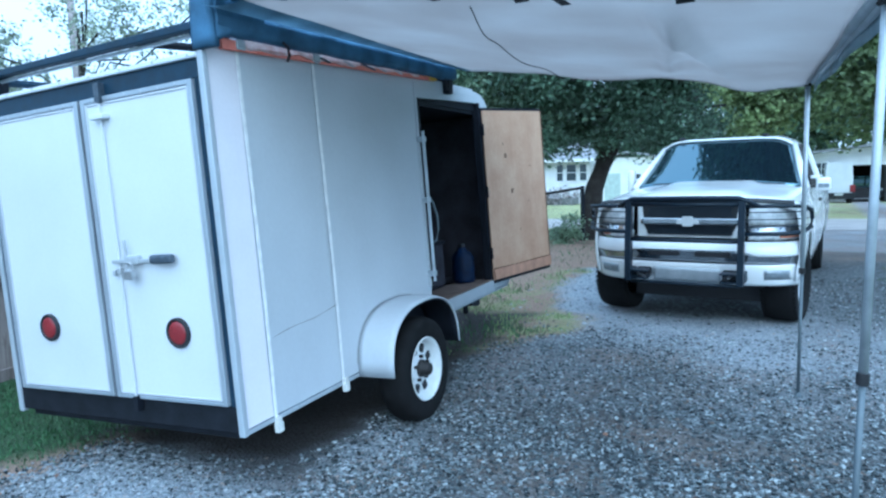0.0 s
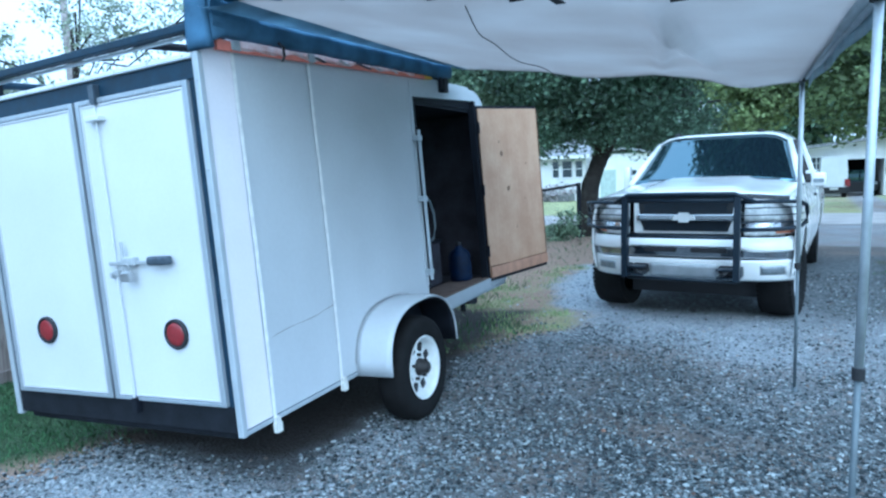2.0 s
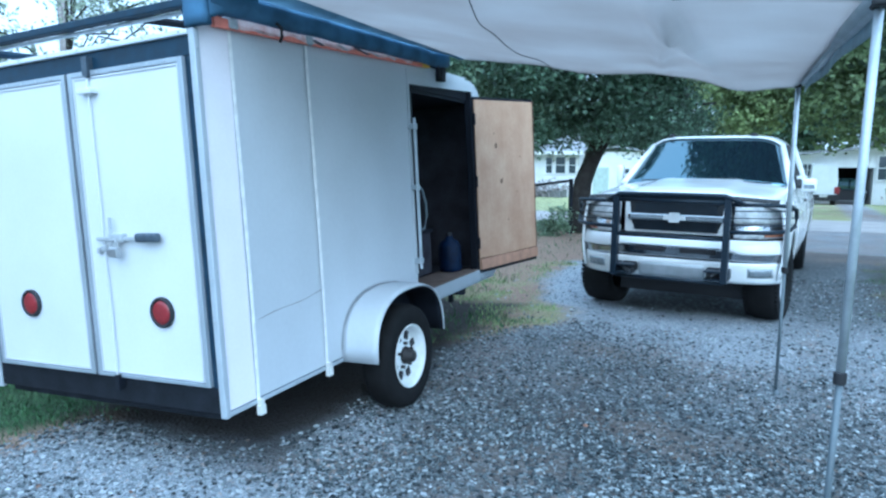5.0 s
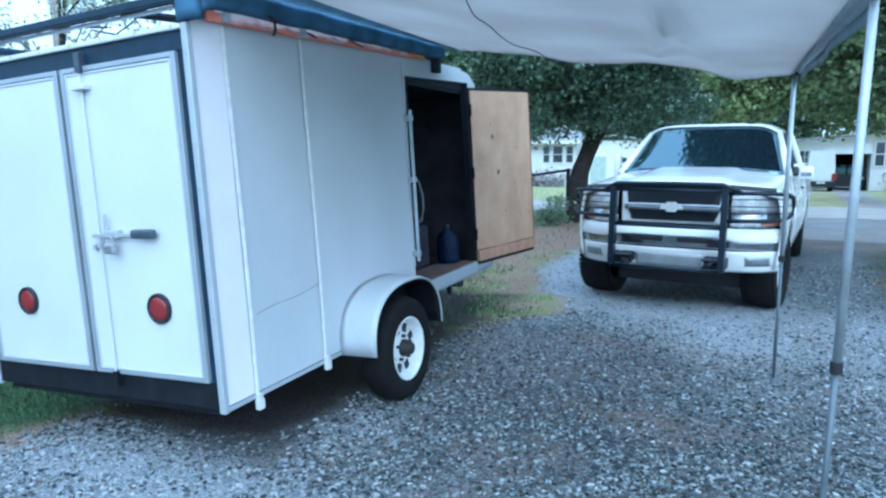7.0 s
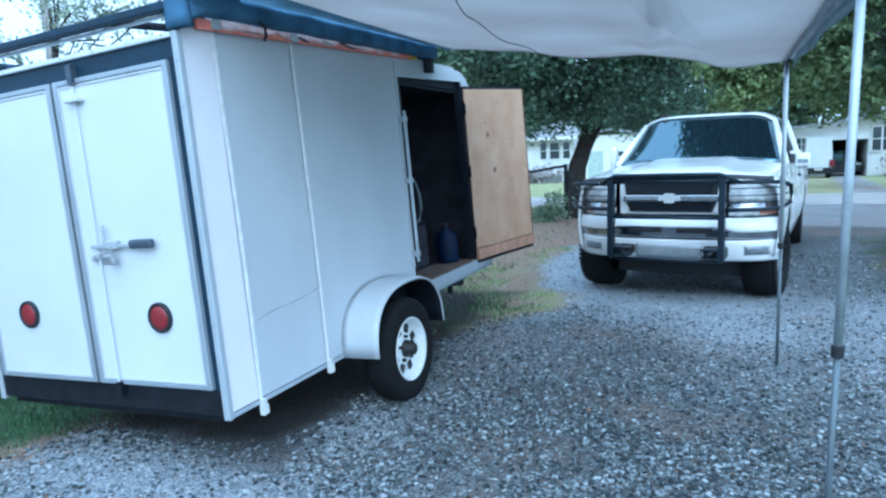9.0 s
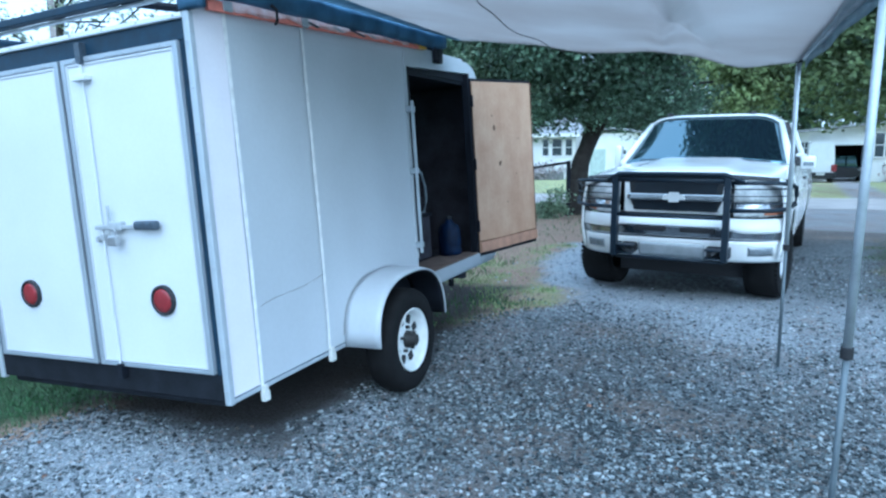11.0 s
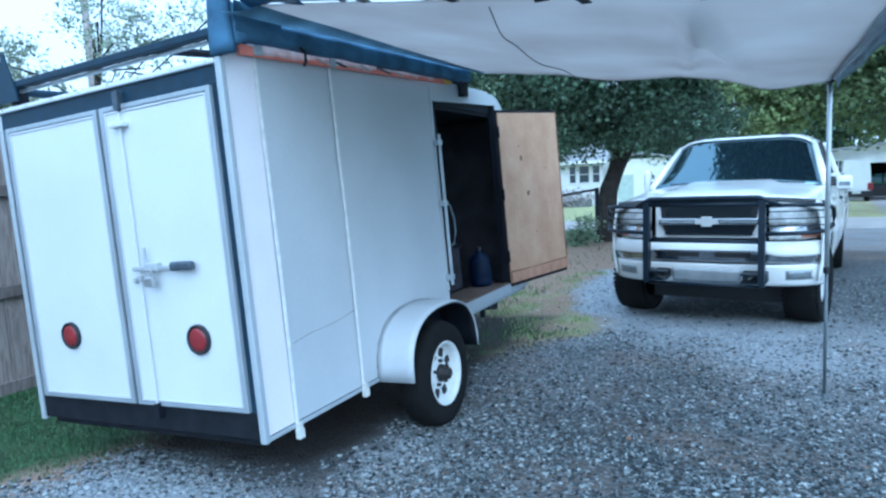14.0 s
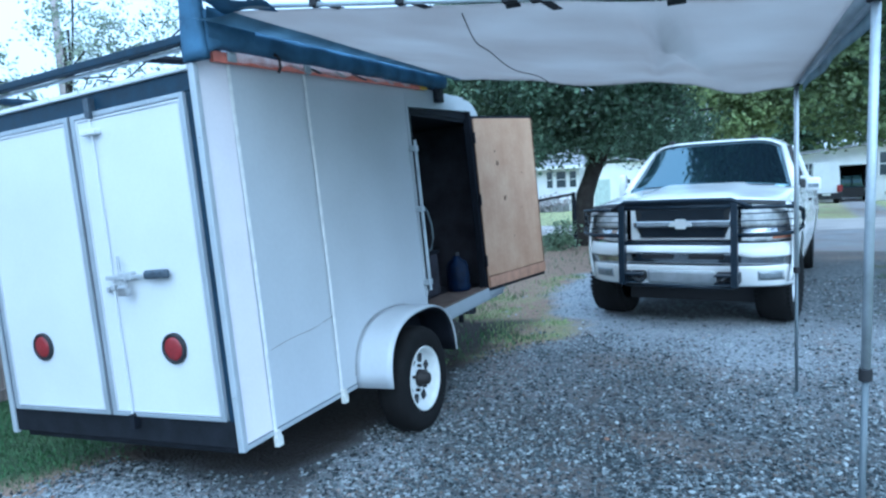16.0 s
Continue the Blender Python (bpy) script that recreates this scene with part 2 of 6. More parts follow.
STONE = stones("crushed_stone", ((0.0, (0.022, 0.026, 0.029)), (0.35, (0.066, 0.076, 0.082)), (0.56, (0.112, 0.129, 0.137)), (0.60, (0.165, 0.130, 0.108)), (0.64, (0.130, 0.148, 0.157)), (0.86, (0.24, 0.264, 0.275)), (1.0, (0.43, 0.465, 0.475))))
PALE_STONE = stones("pale_crushed_stone", ((0.0, (0.15, 0.160, 0.175)), (0.4, (0.26, 0.282, 0.305)), (0.60, (0.30, 0.32, 0.345)), (0.64, (0.32, 0.265, 0.235)), (0.68, (0.33, 0.35, 0.375)), (0.85, (0.36, 0.38, 0.40)), (1.0, (0.46, 0.48, 0.50))))
DRY_GRASS = mat("dry_grass_blades", (0.34, 0.39, 0.17), 0.7, vary=0.3, scale=2.5, bump=0, island=0.5, second=(0.15, 0.24, 0.09))
POLE_WOOD = mat("utility_pole_wood", (0.40, 0.36, 0.35), 0.9, vary=0.2, scale=5, bump=0.3)
ASPHALT = mat("pale_asphalt", (0.44, 0.40, 0.375), 0.9, vary=0.15, scale=1.5, grain=90, bump=0.2)
SIDING = mat("white_siding", (0.83, 0.83, 0.81), 0.6, vary=0.06, scale=2)
ROOF = mat("grey_shingle", (0.33, 0.33, 0.34), 0.9, vary=0.2, scale=3, bump=0.3)
TEAL = mat("teal_door_paint", (0.035, 0.16, 0.19), 0.45, vary=0.1)
SHADOW_IN = mat("garage_shadow", (0.03, 0.032, 0.035), 0.9, vary=0.3)
REDBRICK = mat("brown_red_wood", (0.19, 0.075, 0.06), 0.8, vary=0.3, scale=6)
CAR_DARK = mat("dark_car_paint", (0.022, 0.022, 0.028), 0.45, coat=0.1, vary=0.1)
WIRE = mat("fence_wire", (0.16, 0.17, 0.18), 0.6, metal=0.5)


# ---- building helpers ----
def part(name, bm, material, parent=None, label="", smooth=False, m=None):
    me = bpy.data.meshes.new(name)
    if smooth:
        for f in bm.faces:
            f.smooth = True
    bm.to_mesh(me)
    bm.free()
    me.materials.append(material)
    ob = new(name, me)
    if parent is not None:
        ob.parent = parent
    if m is not None:
        ob.matrix_basis = m
    if label:
        ob["label"] = label
    return ob


def root(name, m, label, category, group="", kind=""):
    ob = new(name)
    ob.empty_display_size = 0.1
    ob.matrix_world = m
    return tagged(ob, label, category, group, kind)


def B():
    return bmesh.new()


def box(bm, x0, x1, y0, y1, z0, z1, bevel=0.0, seg=2):
    vs = [bm.verts.new((x, y, z)) for x in (x0, x1) for y in (y0, y1) for z in (z0, z1)]
    fs = [bm.faces.new([vs[i] for i in f]) for f in ((0, 1, 3, 2), (4, 6, 7, 5), (0, 4, 5, 1), (2, 3, 7, 6), (0, 2, 6, 4), (1, 5, 7, 3))]
    if bevel:
        es = list({e for f in fs for e in f.edges})
        bmesh.ops.bevel(bm, geom=es, offset=bevel, segments=seg, affect="EDGES", profile=0.5)
    return bm


def rod(bm, a, b, r0, r1=None, n=12, caps=True):
    a, b = Vector(a), Vector(b)
    r1 = r0 if r1 is None else r1
    q = (b - a).to_track_quat("Z", "Y").to_matrix()
    rings = []
    for p, r in ((a, r0), (b, r1)):
        rings.append([bm.verts.new(p + q @ Vector((math.cos(2 * math.pi * i / n) * r, math.sin(2 * math.pi * i / n) * r, 0))) for i in range(n)])
    for i in range(n):
        bm.faces.new((rings[0][i], rings[0][(i + 1) % n], rings[1][(i + 1) % n], rings[1][i]))
    if caps:
        bm.faces.new(list(reversed(rings[0])))
        bm.faces.new(rings[1])
    return bm


def tube(bm, pts, r, n=10, flat=1.0):
    """A pipe along points, with mitred bends."""
    pts = [Vector(p) for p in pts]
    rings = []
    for i, p in enumerate(pts):
        d = (pts[min(i + 1, len(pts) - 1)] - pts[max(i - 1, 0)]).normalized()
        up = Vector((0, 0, 1)) if abs(d.z) < 0.95 else Vector((0, 1, 0))
        s = d.cross(up).normalized()
        u = s.cross(d).normalized()
        rr = r[i] if isinstance(r, (list, tuple)) else r
        rings.append([bm.verts.new(p + s * math.cos(2 * math.pi * k / n) * rr + u * math.sin(2 * math.pi * k / n) * rr * flat) for k in range(n)])
    for a, b in zip(rings, rings[1:]):
        for k in range(n):
            bm.faces.new((a[k], a[(k + 1) % n], b[(k + 1) % n], b[k]))
    bm.faces.new(list(reversed(rings[0])))
    bm.faces.new(rings[-1])
    bmesh.ops.recalc_face_normals(bm, faces=bm.faces)
    return bm


def lathe(bm, profile, n=28, axis="x", centre=(0, 0, 0), caps=True):
    """Turns (along, radius) pairs about an axis."""
    rings = []
    for a, r in profile:
        ring = []
        for k in range(n):
            c, s = math.cos(2 * math.pi * k / n) * r, math.sin(2 * math.pi * k / n) * r
            p = {"x": (a, c, s), "y": (c, a, s), "z": (c, s, a)}[axis]
            ring.append(bm.verts.new(Vector(centre) + Vector(p)))
        rings.append(ring)
    for a, b in zip(rings, rings[1:]):
        for k in range(n):
            bm.faces.new((a[k], a[(k + 1) % n], b[(k + 1) % n], b[k]))
    if caps:
        bm.faces.new(list(reversed(rings[0])))
        bm.faces.new(rings[-1])
    bmesh.ops.recalc_face_normals(bm, faces=bm.faces)
    return bm


def grid(bm, nu, nv, f, thick=0.0):
    """A sheet from f(u, v), u and v in 0..1, doubled to a thickness along its normals."""
    vs = [[bm.verts.new(f(i / nu, j / nv)) for j in range(nv + 1)] for i in range(nu + 1)]
    fs = [bm.faces.new((vs[i][j], vs[i + 1][j], vs[i + 1][j + 1], vs[i][j + 1])) for i in range(nu) for j in range(nv)]
    if thick:
        bmesh.ops.recalc_face_normals(bm, faces=fs)
        bmesh.ops.solidify(bm, geom=fs, thickness=thick)
    return bm


def prism(bm, outline, x0, x1, plane="yz"):
    """An outline swept between two values of the third axis."""
    def at(p, k):
        return {"yz": (k, p[0], p[1]), "xz": (p[0], k, p[1]), "xy": (p[0], p[1], k)}[plane]
    a = [bm.verts.new(at(p, x0)) for p in outline]
    b = [bm.verts.new(at(p, x1)) for p in outline]
    n = len(outline)
    for i in range(n):
        bm.faces.new((a[i], a[(i + 1) % n], b[(i + 1) % n], b[i]))
    bm.faces.new(list(reversed(a)))
    bm.faces.new(b)
    bmesh.ops.recalc_face_normals(bm, faces=bm.faces)
    return bm


def lerp(a, b, t):
    return a + (b - a) * t


# ---- ground ----
def curve_at(y, rows):
    for (y0, x0), (y1, x1) in zip(rows, rows[1:]):
        if y <= y1:
            return lerp(x0, x1, min(1, max(0, (y - y0) / (y1 - y0))))
    return rows[-1][1]


LEFT_EDGE = [(-4, -7.0), (-0.6, -1.85), (-0.4, -1.7), (0.5, -1.4), (1.6, -0.9), (2.6, -0.35), (2.95, -0.2), (3.2, 0.02), (3.6, 0.05), (3.85, 0.5), (4.05, 0.6), (4.5, 0.48), (4.75, 0.33), (5.0, -0.05), (6.1, -0.35), (7.2, -0.36), (9, -0.3), (12, 0.1), (16, -0.2)]
RIGHT_EDGE = [(-4, 3.5), (1.7, 3.3), (4.3, 3.55), (6.2, 3.66), (8.9, 3.92), (10.8, 4.7), (13.2, 5.3), (15, 6.2), (16, 7.5), (16.5, 8.5)]


def height(x, y):
    far = min(max(0.0, y - 9), 36)
    rut = -0.11 * max(0.0, 1 - abs(x + 1.75) / 0.75) * max(0.0, 1 - abs(y - 1.45) / 1.2)
    rough = 0.012 * noise.noise((x * 1.3, y * 1.3, 0)) + 0.02 * noise.noise((x * 0.35, y * 0.35, 3))
    return -0.022 * far + rut + rough * min(1.0, max(0.0, (abs(y) + abs(x)) / 3))


def cover(x, y):
    """How far grass and bare earth take over from the gravel."""
    wob = 0.16 * noise.noise((x * 2.3, y * 2.3, 7)) + 0.10 * noise.noise((x * 6, y * 6, 9))
    track = abs(x - 5.9 - 0.07 * (y - 22))
    if y > 21:
        g = min(1, max(0, (track - 0.45) / 0.35))
    elif y > 16 and not 2.2 < x < 7.5:
        g = 1.0
    else:
        left = curve_at(y, LEFT_EDGE) - x + wob
        right = x - curve_at(y, RIGHT_EDGE) + wob * 2
        g = min(1, max(0, 0.5 + max(left, right) / 0.22))
    e = 0.0
    if 4.4 < y < 14 and x < 1:
        e = min(1, max(0, (y - 4.9) / 1.2)) * min(1, max(0, (x + 2.6) / 1.0)) * (1 if y > 8 else g * 0.85)
    if x > 2.6 and y > 4:
        bare = min(1, max(0, (y - 4.6) / 1.2)) * min(1, max(0, (13.2 - y) / 2.5))
        e = max(e, bare * (0.20 + 0.45 * noise.noise((x * 1.1, y * 1.1, 61)) if g > 0.4 else 0.45 * min(1, max(0, (y - 9) / 3))))
        if 10 < y < 17 and g < 0.5:
            e = max(e, 0.32)
    if y > 21:
        straw = 0.45 + 0.9 * noise.noise((x * 0.7, y * 0.5, 71)) - 0.30 * abs(x - 5.6)
        e = max(0.0, 0.38 - g, min(0.55, straw))
    if y < 0.9 and x < -0.8:
        e = max(e, 0.85 * max(0.0, 1 - abs(curve_at(y, LEFT_EDGE) - x + wob) / 0.28))
    if 2.5 < y < 7.5 and -1.2 < x < 1.3:
        e = max(e, 1.1 * max(0.0, 0.52 + 1.2 * noise.noise((x * 2.1, y * 2.1, 31))) * min(1, g * 4))
        e = max(e, 0.7 * max(0.0, 1 - abs(curve_at(y, LEFT_EDGE) - x + wob) / 0.25))
        e = max(e, math.exp(-((x - 0.0) / 0.22) ** 2 - ((y - 4.15) / 0.45) ** 2))
    mid = 0.75 * math.exp(-((x - 1.5 - 0.15 * y) / 1.2) ** 2 - ((y - 1.6) / 1.6) ** 2) + 0.25 * noise.noise((x * 0.8, y * 0.8, 17))
    e = max(e, min(0.13, mid * 0.35), 0.20 * dusty(x, y) * (1 - pale(x, y)) * (y < 4.3)) if g < 0.5 else e
    return g, min(1, max(0, e + 0.3 * noise.noise((x * 1.7, y * 1.7, 4)) * (e > 0.05)))


def dusty(x, y):
    """Bare patches of trodden dust between the stones."""
    n = noise.noise((x * 1.5, y * 1.5, 12)) + 0.4 * noise.noise((x * 4.1, y * 4.1, 15))
    return min(1, max(0, (n - 0.08) / 0.22))


def pale(x, y):
    """Fresh pale gravel towards the truck and at the trailer's tail."""
    w = 0.35 * noise.noise((x * 1.1, y * 1.1, 41)) + 0.2 * noise.noise((x * 3, y * 3, 44))
    if y > 11.3 and x > 2.2:
        return min(1, max(0, 0.92 + w))
    a = 1 / (1 + math.exp(min(60, max(-60, -(y - 4.35 + 0.53 * x + 1.6 * w) * 3.2))))
    b = 1.05 * math.exp(-((x + 0.55) / 1.25) ** 2 - ((y + 0.08) / 0.46) ** 2)
    b = max(b, 0.7 * math.exp(-((x - 0.05) / 0.35) ** 2 - ((y - 0.85) / 0.4) ** 2))
    b = max(b, 0.4 * math.exp(-((x - 0.45) / 0.7) ** 2 - ((y - 2.6) / 0.9) ** 2))
    # the truck's shade put into the ground: pale gravel masked out below it
    under = min(1, max(0, 0.5 + (min(x - 0.7 - 0.11 * (y - 4.4), 2.35 + 0.11 * (y - 4.4) - x, y - 5.0, 10.2 - y) + w * 0.5) / 0.35))
    return min(1, max(0, max(a * (1 if y < 9 else 0.7), b) + w * 0.4)) * (1 - under) * (1 - 0.45 * min(1, max(0, (x - 2.1) / 0.6)) * (y < 11)) * (1 - 0.88 * min(1, max(0, (x - 2.4) / 0.5)) * min(1, max(0, (y - 4.6) / 0.8)))


def shade_and_mould(x, y):
    """Dark ground: the trailer's shade put into the colour, and leaf mould along the drive's edge."""
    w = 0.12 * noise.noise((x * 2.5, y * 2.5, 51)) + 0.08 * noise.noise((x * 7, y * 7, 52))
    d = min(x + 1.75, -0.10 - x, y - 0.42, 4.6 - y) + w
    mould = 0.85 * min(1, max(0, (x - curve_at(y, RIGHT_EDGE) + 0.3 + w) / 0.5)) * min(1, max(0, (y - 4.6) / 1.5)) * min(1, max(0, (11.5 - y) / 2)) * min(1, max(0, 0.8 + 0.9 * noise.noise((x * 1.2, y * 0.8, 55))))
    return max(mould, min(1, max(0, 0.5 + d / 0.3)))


def steps(spans):
    out = []
    for a, b, d in spans:
        n = max(1, round((b - a) / d))
        out += [a + (b - a) * i / n for i in range(n)]
    return out + [spans[-1][1]]


def ground_material():
    m = bpy.data.materials.new("gravel_earth_grass")
    m.use_nodes = True
    nt = m.node_tree
    N, L = nt.nodes, nt.links
    b = N["Principled BSDF"]
    b.inputs["Roughness"].default_value = 0.95
    co = N.new("ShaderNodeTexCoord")

    def tex(kind, scale, **kw):
        n = N.new(kind)
        n.inputs["Scale"].default_value = scale
        for k, v in kw.items():
            n.inputs[k].default_value = v
        L.new(co.outputs["Object"], n.inputs["Vector"])
        return n

    def ramp(src, *stops):
        r = N.new("ShaderNodeValToRGB")
        while len(r.color_ramp.elements) < len(stops):
            r.color_ramp.elements.new(0.5)
        for e, (p, c) in zip(r.color_ramp.elements, stops):
            e.position, e.color = p, (*c, 1)
        L.new(src, r.inputs["Fac"])
        return r.outputs["Color"]

    def mix(f, a, c, blend="MIX"):
        n = N.new("ShaderNodeMix")
        n.data_type, n.blend_type = "RGBA", blend
        if isinstance(f, float):
            n.inputs["Factor"].default_value = f
        else:
            L.new(f, n.inputs["Factor"])
        L.new(a, n.inputs["A"])
        L.new(c, n.inputs["B"])
        return n.outputs["Result"]

    cells = tex("ShaderNodeTexVoronoi", 42.0)
    small = tex("ShaderNodeTexVoronoi", 95.0)
    broad = tex("ShaderNodeTexNoise", 0.9, Detail=4.0)
    fine = tex("ShaderNodeTexNoise", 60.0, Detail=4.0)
    sep = N.new("ShaderNodeSeparateColor")
    L.new(cells.outputs["Color"], sep.inputs["Color"])
    grit = ramp(sep.outputs["Red"], (0.0, (0.026, 0.029, 0.031)), (0.5, (0.076, 0.085, 0.089)), (0.85, (0.182, 0.203, 0.216)), (1.0, (0.285, 0.31, 0.325)))
    dust = ramp(broad.outputs["Fac"], (0.35, (0.045, 0.048, 0.052)), (0.65, (0.115, 0.124, 0.133)))
    gravel = mix(0.45, grit, dust)
    earth = ramp(fine.outputs["Fac"], (0.3, (0.19, 0.128, 0.092)), (0.7, (0.38, 0.265, 0.192)))
    turf = ramp(fine.outputs["Fac"], (0.3, (0.25, 0.27, 0.11)), (0.7, (0.46, 0.45, 0.22)))
    lush = ramp(fine.outputs["Fac"], (0.3, (0.026, 0.050, 0.020)), (0.7, (0.065, 0.105, 0.040)))
    shade_mould = ramp(fine.outputs["Fac"], (0.3, (0.022, 0.019, 0.017)), (0.7, (0.055, 0.048, 0.044)))
    g = N.new("ShaderNodeAttribute")
    g.attribute_name = "grass"
    e = N.new("ShaderNodeAttribute")
    e.attribute_name = "earth"
    q = N.new("ShaderNodeAttribute")
    q.attribute_name = "pale"
    sep2 = N.new("ShaderNodeSeparateColor")
    L.new(small.outputs["Color"], sep2.inputs["Color"])
    fresh = ramp(sep2.outputs["Red"], (0.0, (0.23, 0.245, 0.265)), (0.5, (0.35, 0.37, 0.395)), (1.0, (0.47, 0.49, 0.52)))
    base = mix(q.outputs["Fac"], gravel, fresh)
    near = N.new("ShaderNodeAttribute")
    near.attribute_name = "lush"
    # shade under the trailer and edge leaf mould, both mixed in as dark ground
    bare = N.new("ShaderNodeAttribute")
    bare.attribute_name = "shade_mould"
    base = mix(g.outputs["Fac"], base, mix(near.outputs["Fac"], turf, lush))
    base = mix(e.outputs["Fac"], base, earth)
    base = mix(bare.outputs["Fac"], base, shade_mould)
    L.new(base, b.inputs["Base Color"])
    bp = N.new("ShaderNodeBump")
    bp.inputs["Strength"].default_value, bp.inputs["Distance"].default_value = 0.8, 0.02
    L.new(cells.outputs["Distance"], bp.inputs["Height"])
    bp2 = N.new("ShaderNodeBump")
    bp2.inputs["Strength"].default_value, bp2.inputs["Distance"].default_value = 0.5, 0.01
    L.new(small.outputs["Distance"], bp2.inputs["Height"])
    L.new(bp.outputs["Normal"], bp2.inputs["Normal"])
    L.new(bp2.outputs["Normal"], b.inputs["Normal"])
    return m


def build_ground():
    xs = steps([(-600, -60, 90), (-60, -12, 6), (-12, -4, 0.8), (-4, 6, 0.1), (6, 10, 0.3), (10, 12, 0.6), (12, 60, 6), (60, 600, 90)])
    ys = steps([(-600, -40, 90), (-40, -6, 4), (-6, -1.5, 0.5), (-1.5, 8, 0.1), (8, 18, 0.25), (18, 40, 0.5), (40, 60, 2), (60, 900, 100)])
    vs = [(x, y, height(x, y)) for y in ys for x in xs]
    n = len(xs)
    fs = [(j * n + i, j * n + i + 1, (j + 1) * n + i + 1, (j + 1) * n + i) for j in range(len(ys) - 1) for i in range(n - 1)]
    me = bpy.data.meshes.new("ground")
    me.from_pydata(vs, [], fs)
    cov = [cover(v[0], v[1]) for v in vs]
    cov = [(g, e, pale(v[0], v[1]), 1.0 if (v[0] < -1.1 and v[1] < 9) or (v[0] > 2.5 and v[1] < 16) else (0.25 if v[1] < 8 and v[0] > -0.9 else 0.7 if v[1] < 16 else 0.0), shade_and_mould(v[0], v[1])) for (g, e), v in zip(cov, vs)]
    for k, name in enumerate(("grass", "earth", "pale", "lush", "shade_mould")):
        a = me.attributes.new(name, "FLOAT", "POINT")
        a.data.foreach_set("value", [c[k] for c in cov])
    me.polygons.foreach_set("use_smooth", [True] * len(fs))
    me.materials.append(ground_material())
    return tagged(new("ground", me), "grey gravel drive with brown earth and mown grass edges", "ground", kind="structure")


build_ground()


def scatter_mesh(name, verts, faces, material, label, category):
    me = bpy.data.meshes.new(name)
    me.from_pydata(verts.reshape(-1, 3).tolist(), [], faces.tolist())
    me.materials.append(material)
    return tagged(new(name, me), label, category, kind="stuff")


def gravel():
    rng = np.random.default_rng(3)
    cube = np.array([(x, y, z) for x in (-1, 1) for y in (-1, 1) for z in (-1, 1)], float)
    quads = np.array([(0, 1, 3, 2), (4, 6, 7, 5), (0, 4, 5, 1), (2, 3, 7, 6), (1, 5, 7, 3)])
    heaps = {False: ([], []), True: ([], [])}
    for x0, x1, y0, y1, dens, s0, s1 in ((-2.4, 3.6, -1.2, 1.6, 7200, 0.0036, 0.0140), (-1.2, 3.7, 1.6, 4.2, 2600, 0.0045, 0.0145), (-0.6, 4.2, 4.2, 8.0, 700, 0.005, 0.015)):
        n = int((x1 - x0) * (y1 - y0) * dens)
        for x, y, r in zip(rng.uniform(x0, x1, n), rng.uniform(y0, y1, n), rng.random(n)):
            # stones left out below the truck to keep its shaded ground dark
            if 0.75 < x < 2.35 and 5.05 < y < 10:
                continue
            g, e = cover(x, y)
            light = bool(rng.random() < pale(x, y) * 0.85 * (1 - shade_and_mould(x, y)))
            if rng.random() < max(min(0.9 if y > 2.6 else 1, g * 1.15), e * 0.6 * (g > 0.5), min(1, 1.6 * shade_and_mould(x, y)), 0.45 * pale(x, y) * (y > 3)) or rng.random() < 0.10 + 0.6 * dusty(x, y) * (1 - pale(x, y)):
                continue
            s = s0 + (s1 - s0) * r ** 2.6
            v = cube * rng.uniform(0.35, 1.2, (8, 3)) * s * np.array([1.15, rng.uniform(0.5, 0.95), rng.uniform(0.35, 0.7)])
            a = rng.uniform(0, 6.28)
            t = rng.uniform(-0.5, 0.5)
            c, d = math.cos(a), math.sin(a)
            v = v @ np.array([[1, 0, 0], [0, math.cos(t), -math.sin(t)], [0, math.sin(t), math.cos(t)]]) @ np.array([[c, -d, 0], [d, c, 0], [0, 0, 1]])
            out, faces = heaps[light]
            faces.append(quads + 8 * len(out))
            out.append(v + (x, y, height(x, y) + s * 0.25))
    for light, (out, faces) in heaps.items():
        scatter_mesh("pale_gravel" if light else "gravel", np.array(out), np.concatenate(faces), PALE_STONE if light else STONE,
                     "fresh pale crushed stone on the drive" if light else "loose grey and whitish crushed stone on the drive", "gravel")


gravel()


def blades(name, zones, label, seed, material, tufts=False):
    rng = np.random.default_rng(seed)
    out, faces, count = [], [], 0
    for x0, x1, y0, y1, dens, h0, h1 in zones:
        n = int((x1 - x0) * (y1 - y0) * dens)
        for x, y in zip(rng.uniform(x0, x1, n), rng.uniform(y0, y1, n)):
            g, e = cover(x, y)
            if rng.random() > g * (1 - 0.75 * e):
                continue
            if rng.random() < 0.75 * shade_and_mould(x, y):
                continue
            if tufts and noise.noise((x * 2.6, y * 2.0, 77)) < 0.02 and rng.random() < 0.9:
                continue
            h = rng.uniform(h0, h1) * (0.6 + 0.8 * max(0, noise.noise((x * 1.4, y * 1.4, 21)) + 0.5))
            a, lean = rng.uniform(0, 6.28), rng.uniform(0.1, 0.8) * h
            w = 0.0035 + 0.03 * h
            dx, dy = math.cos(a) * w, math.sin(a) * w
            lx, ly = -math.sin(a) * lean, math.cos(a) * lean
            z = height(x, y) - 0.003
            out.append(((x - dx, y - dy, z), (x + dx, y + dy, z), (x + dx * 0.7 + lx * 0.4, y + dy * 0.7 + ly * 0.4, z + h * 0.6), (x + lx, y + ly, z + h)))
            faces.append((count, count + 1, count + 2, count + 3))
            count += 4
    scatter_mesh(name, np.array(out), np.array(faces), material, label, "grass")


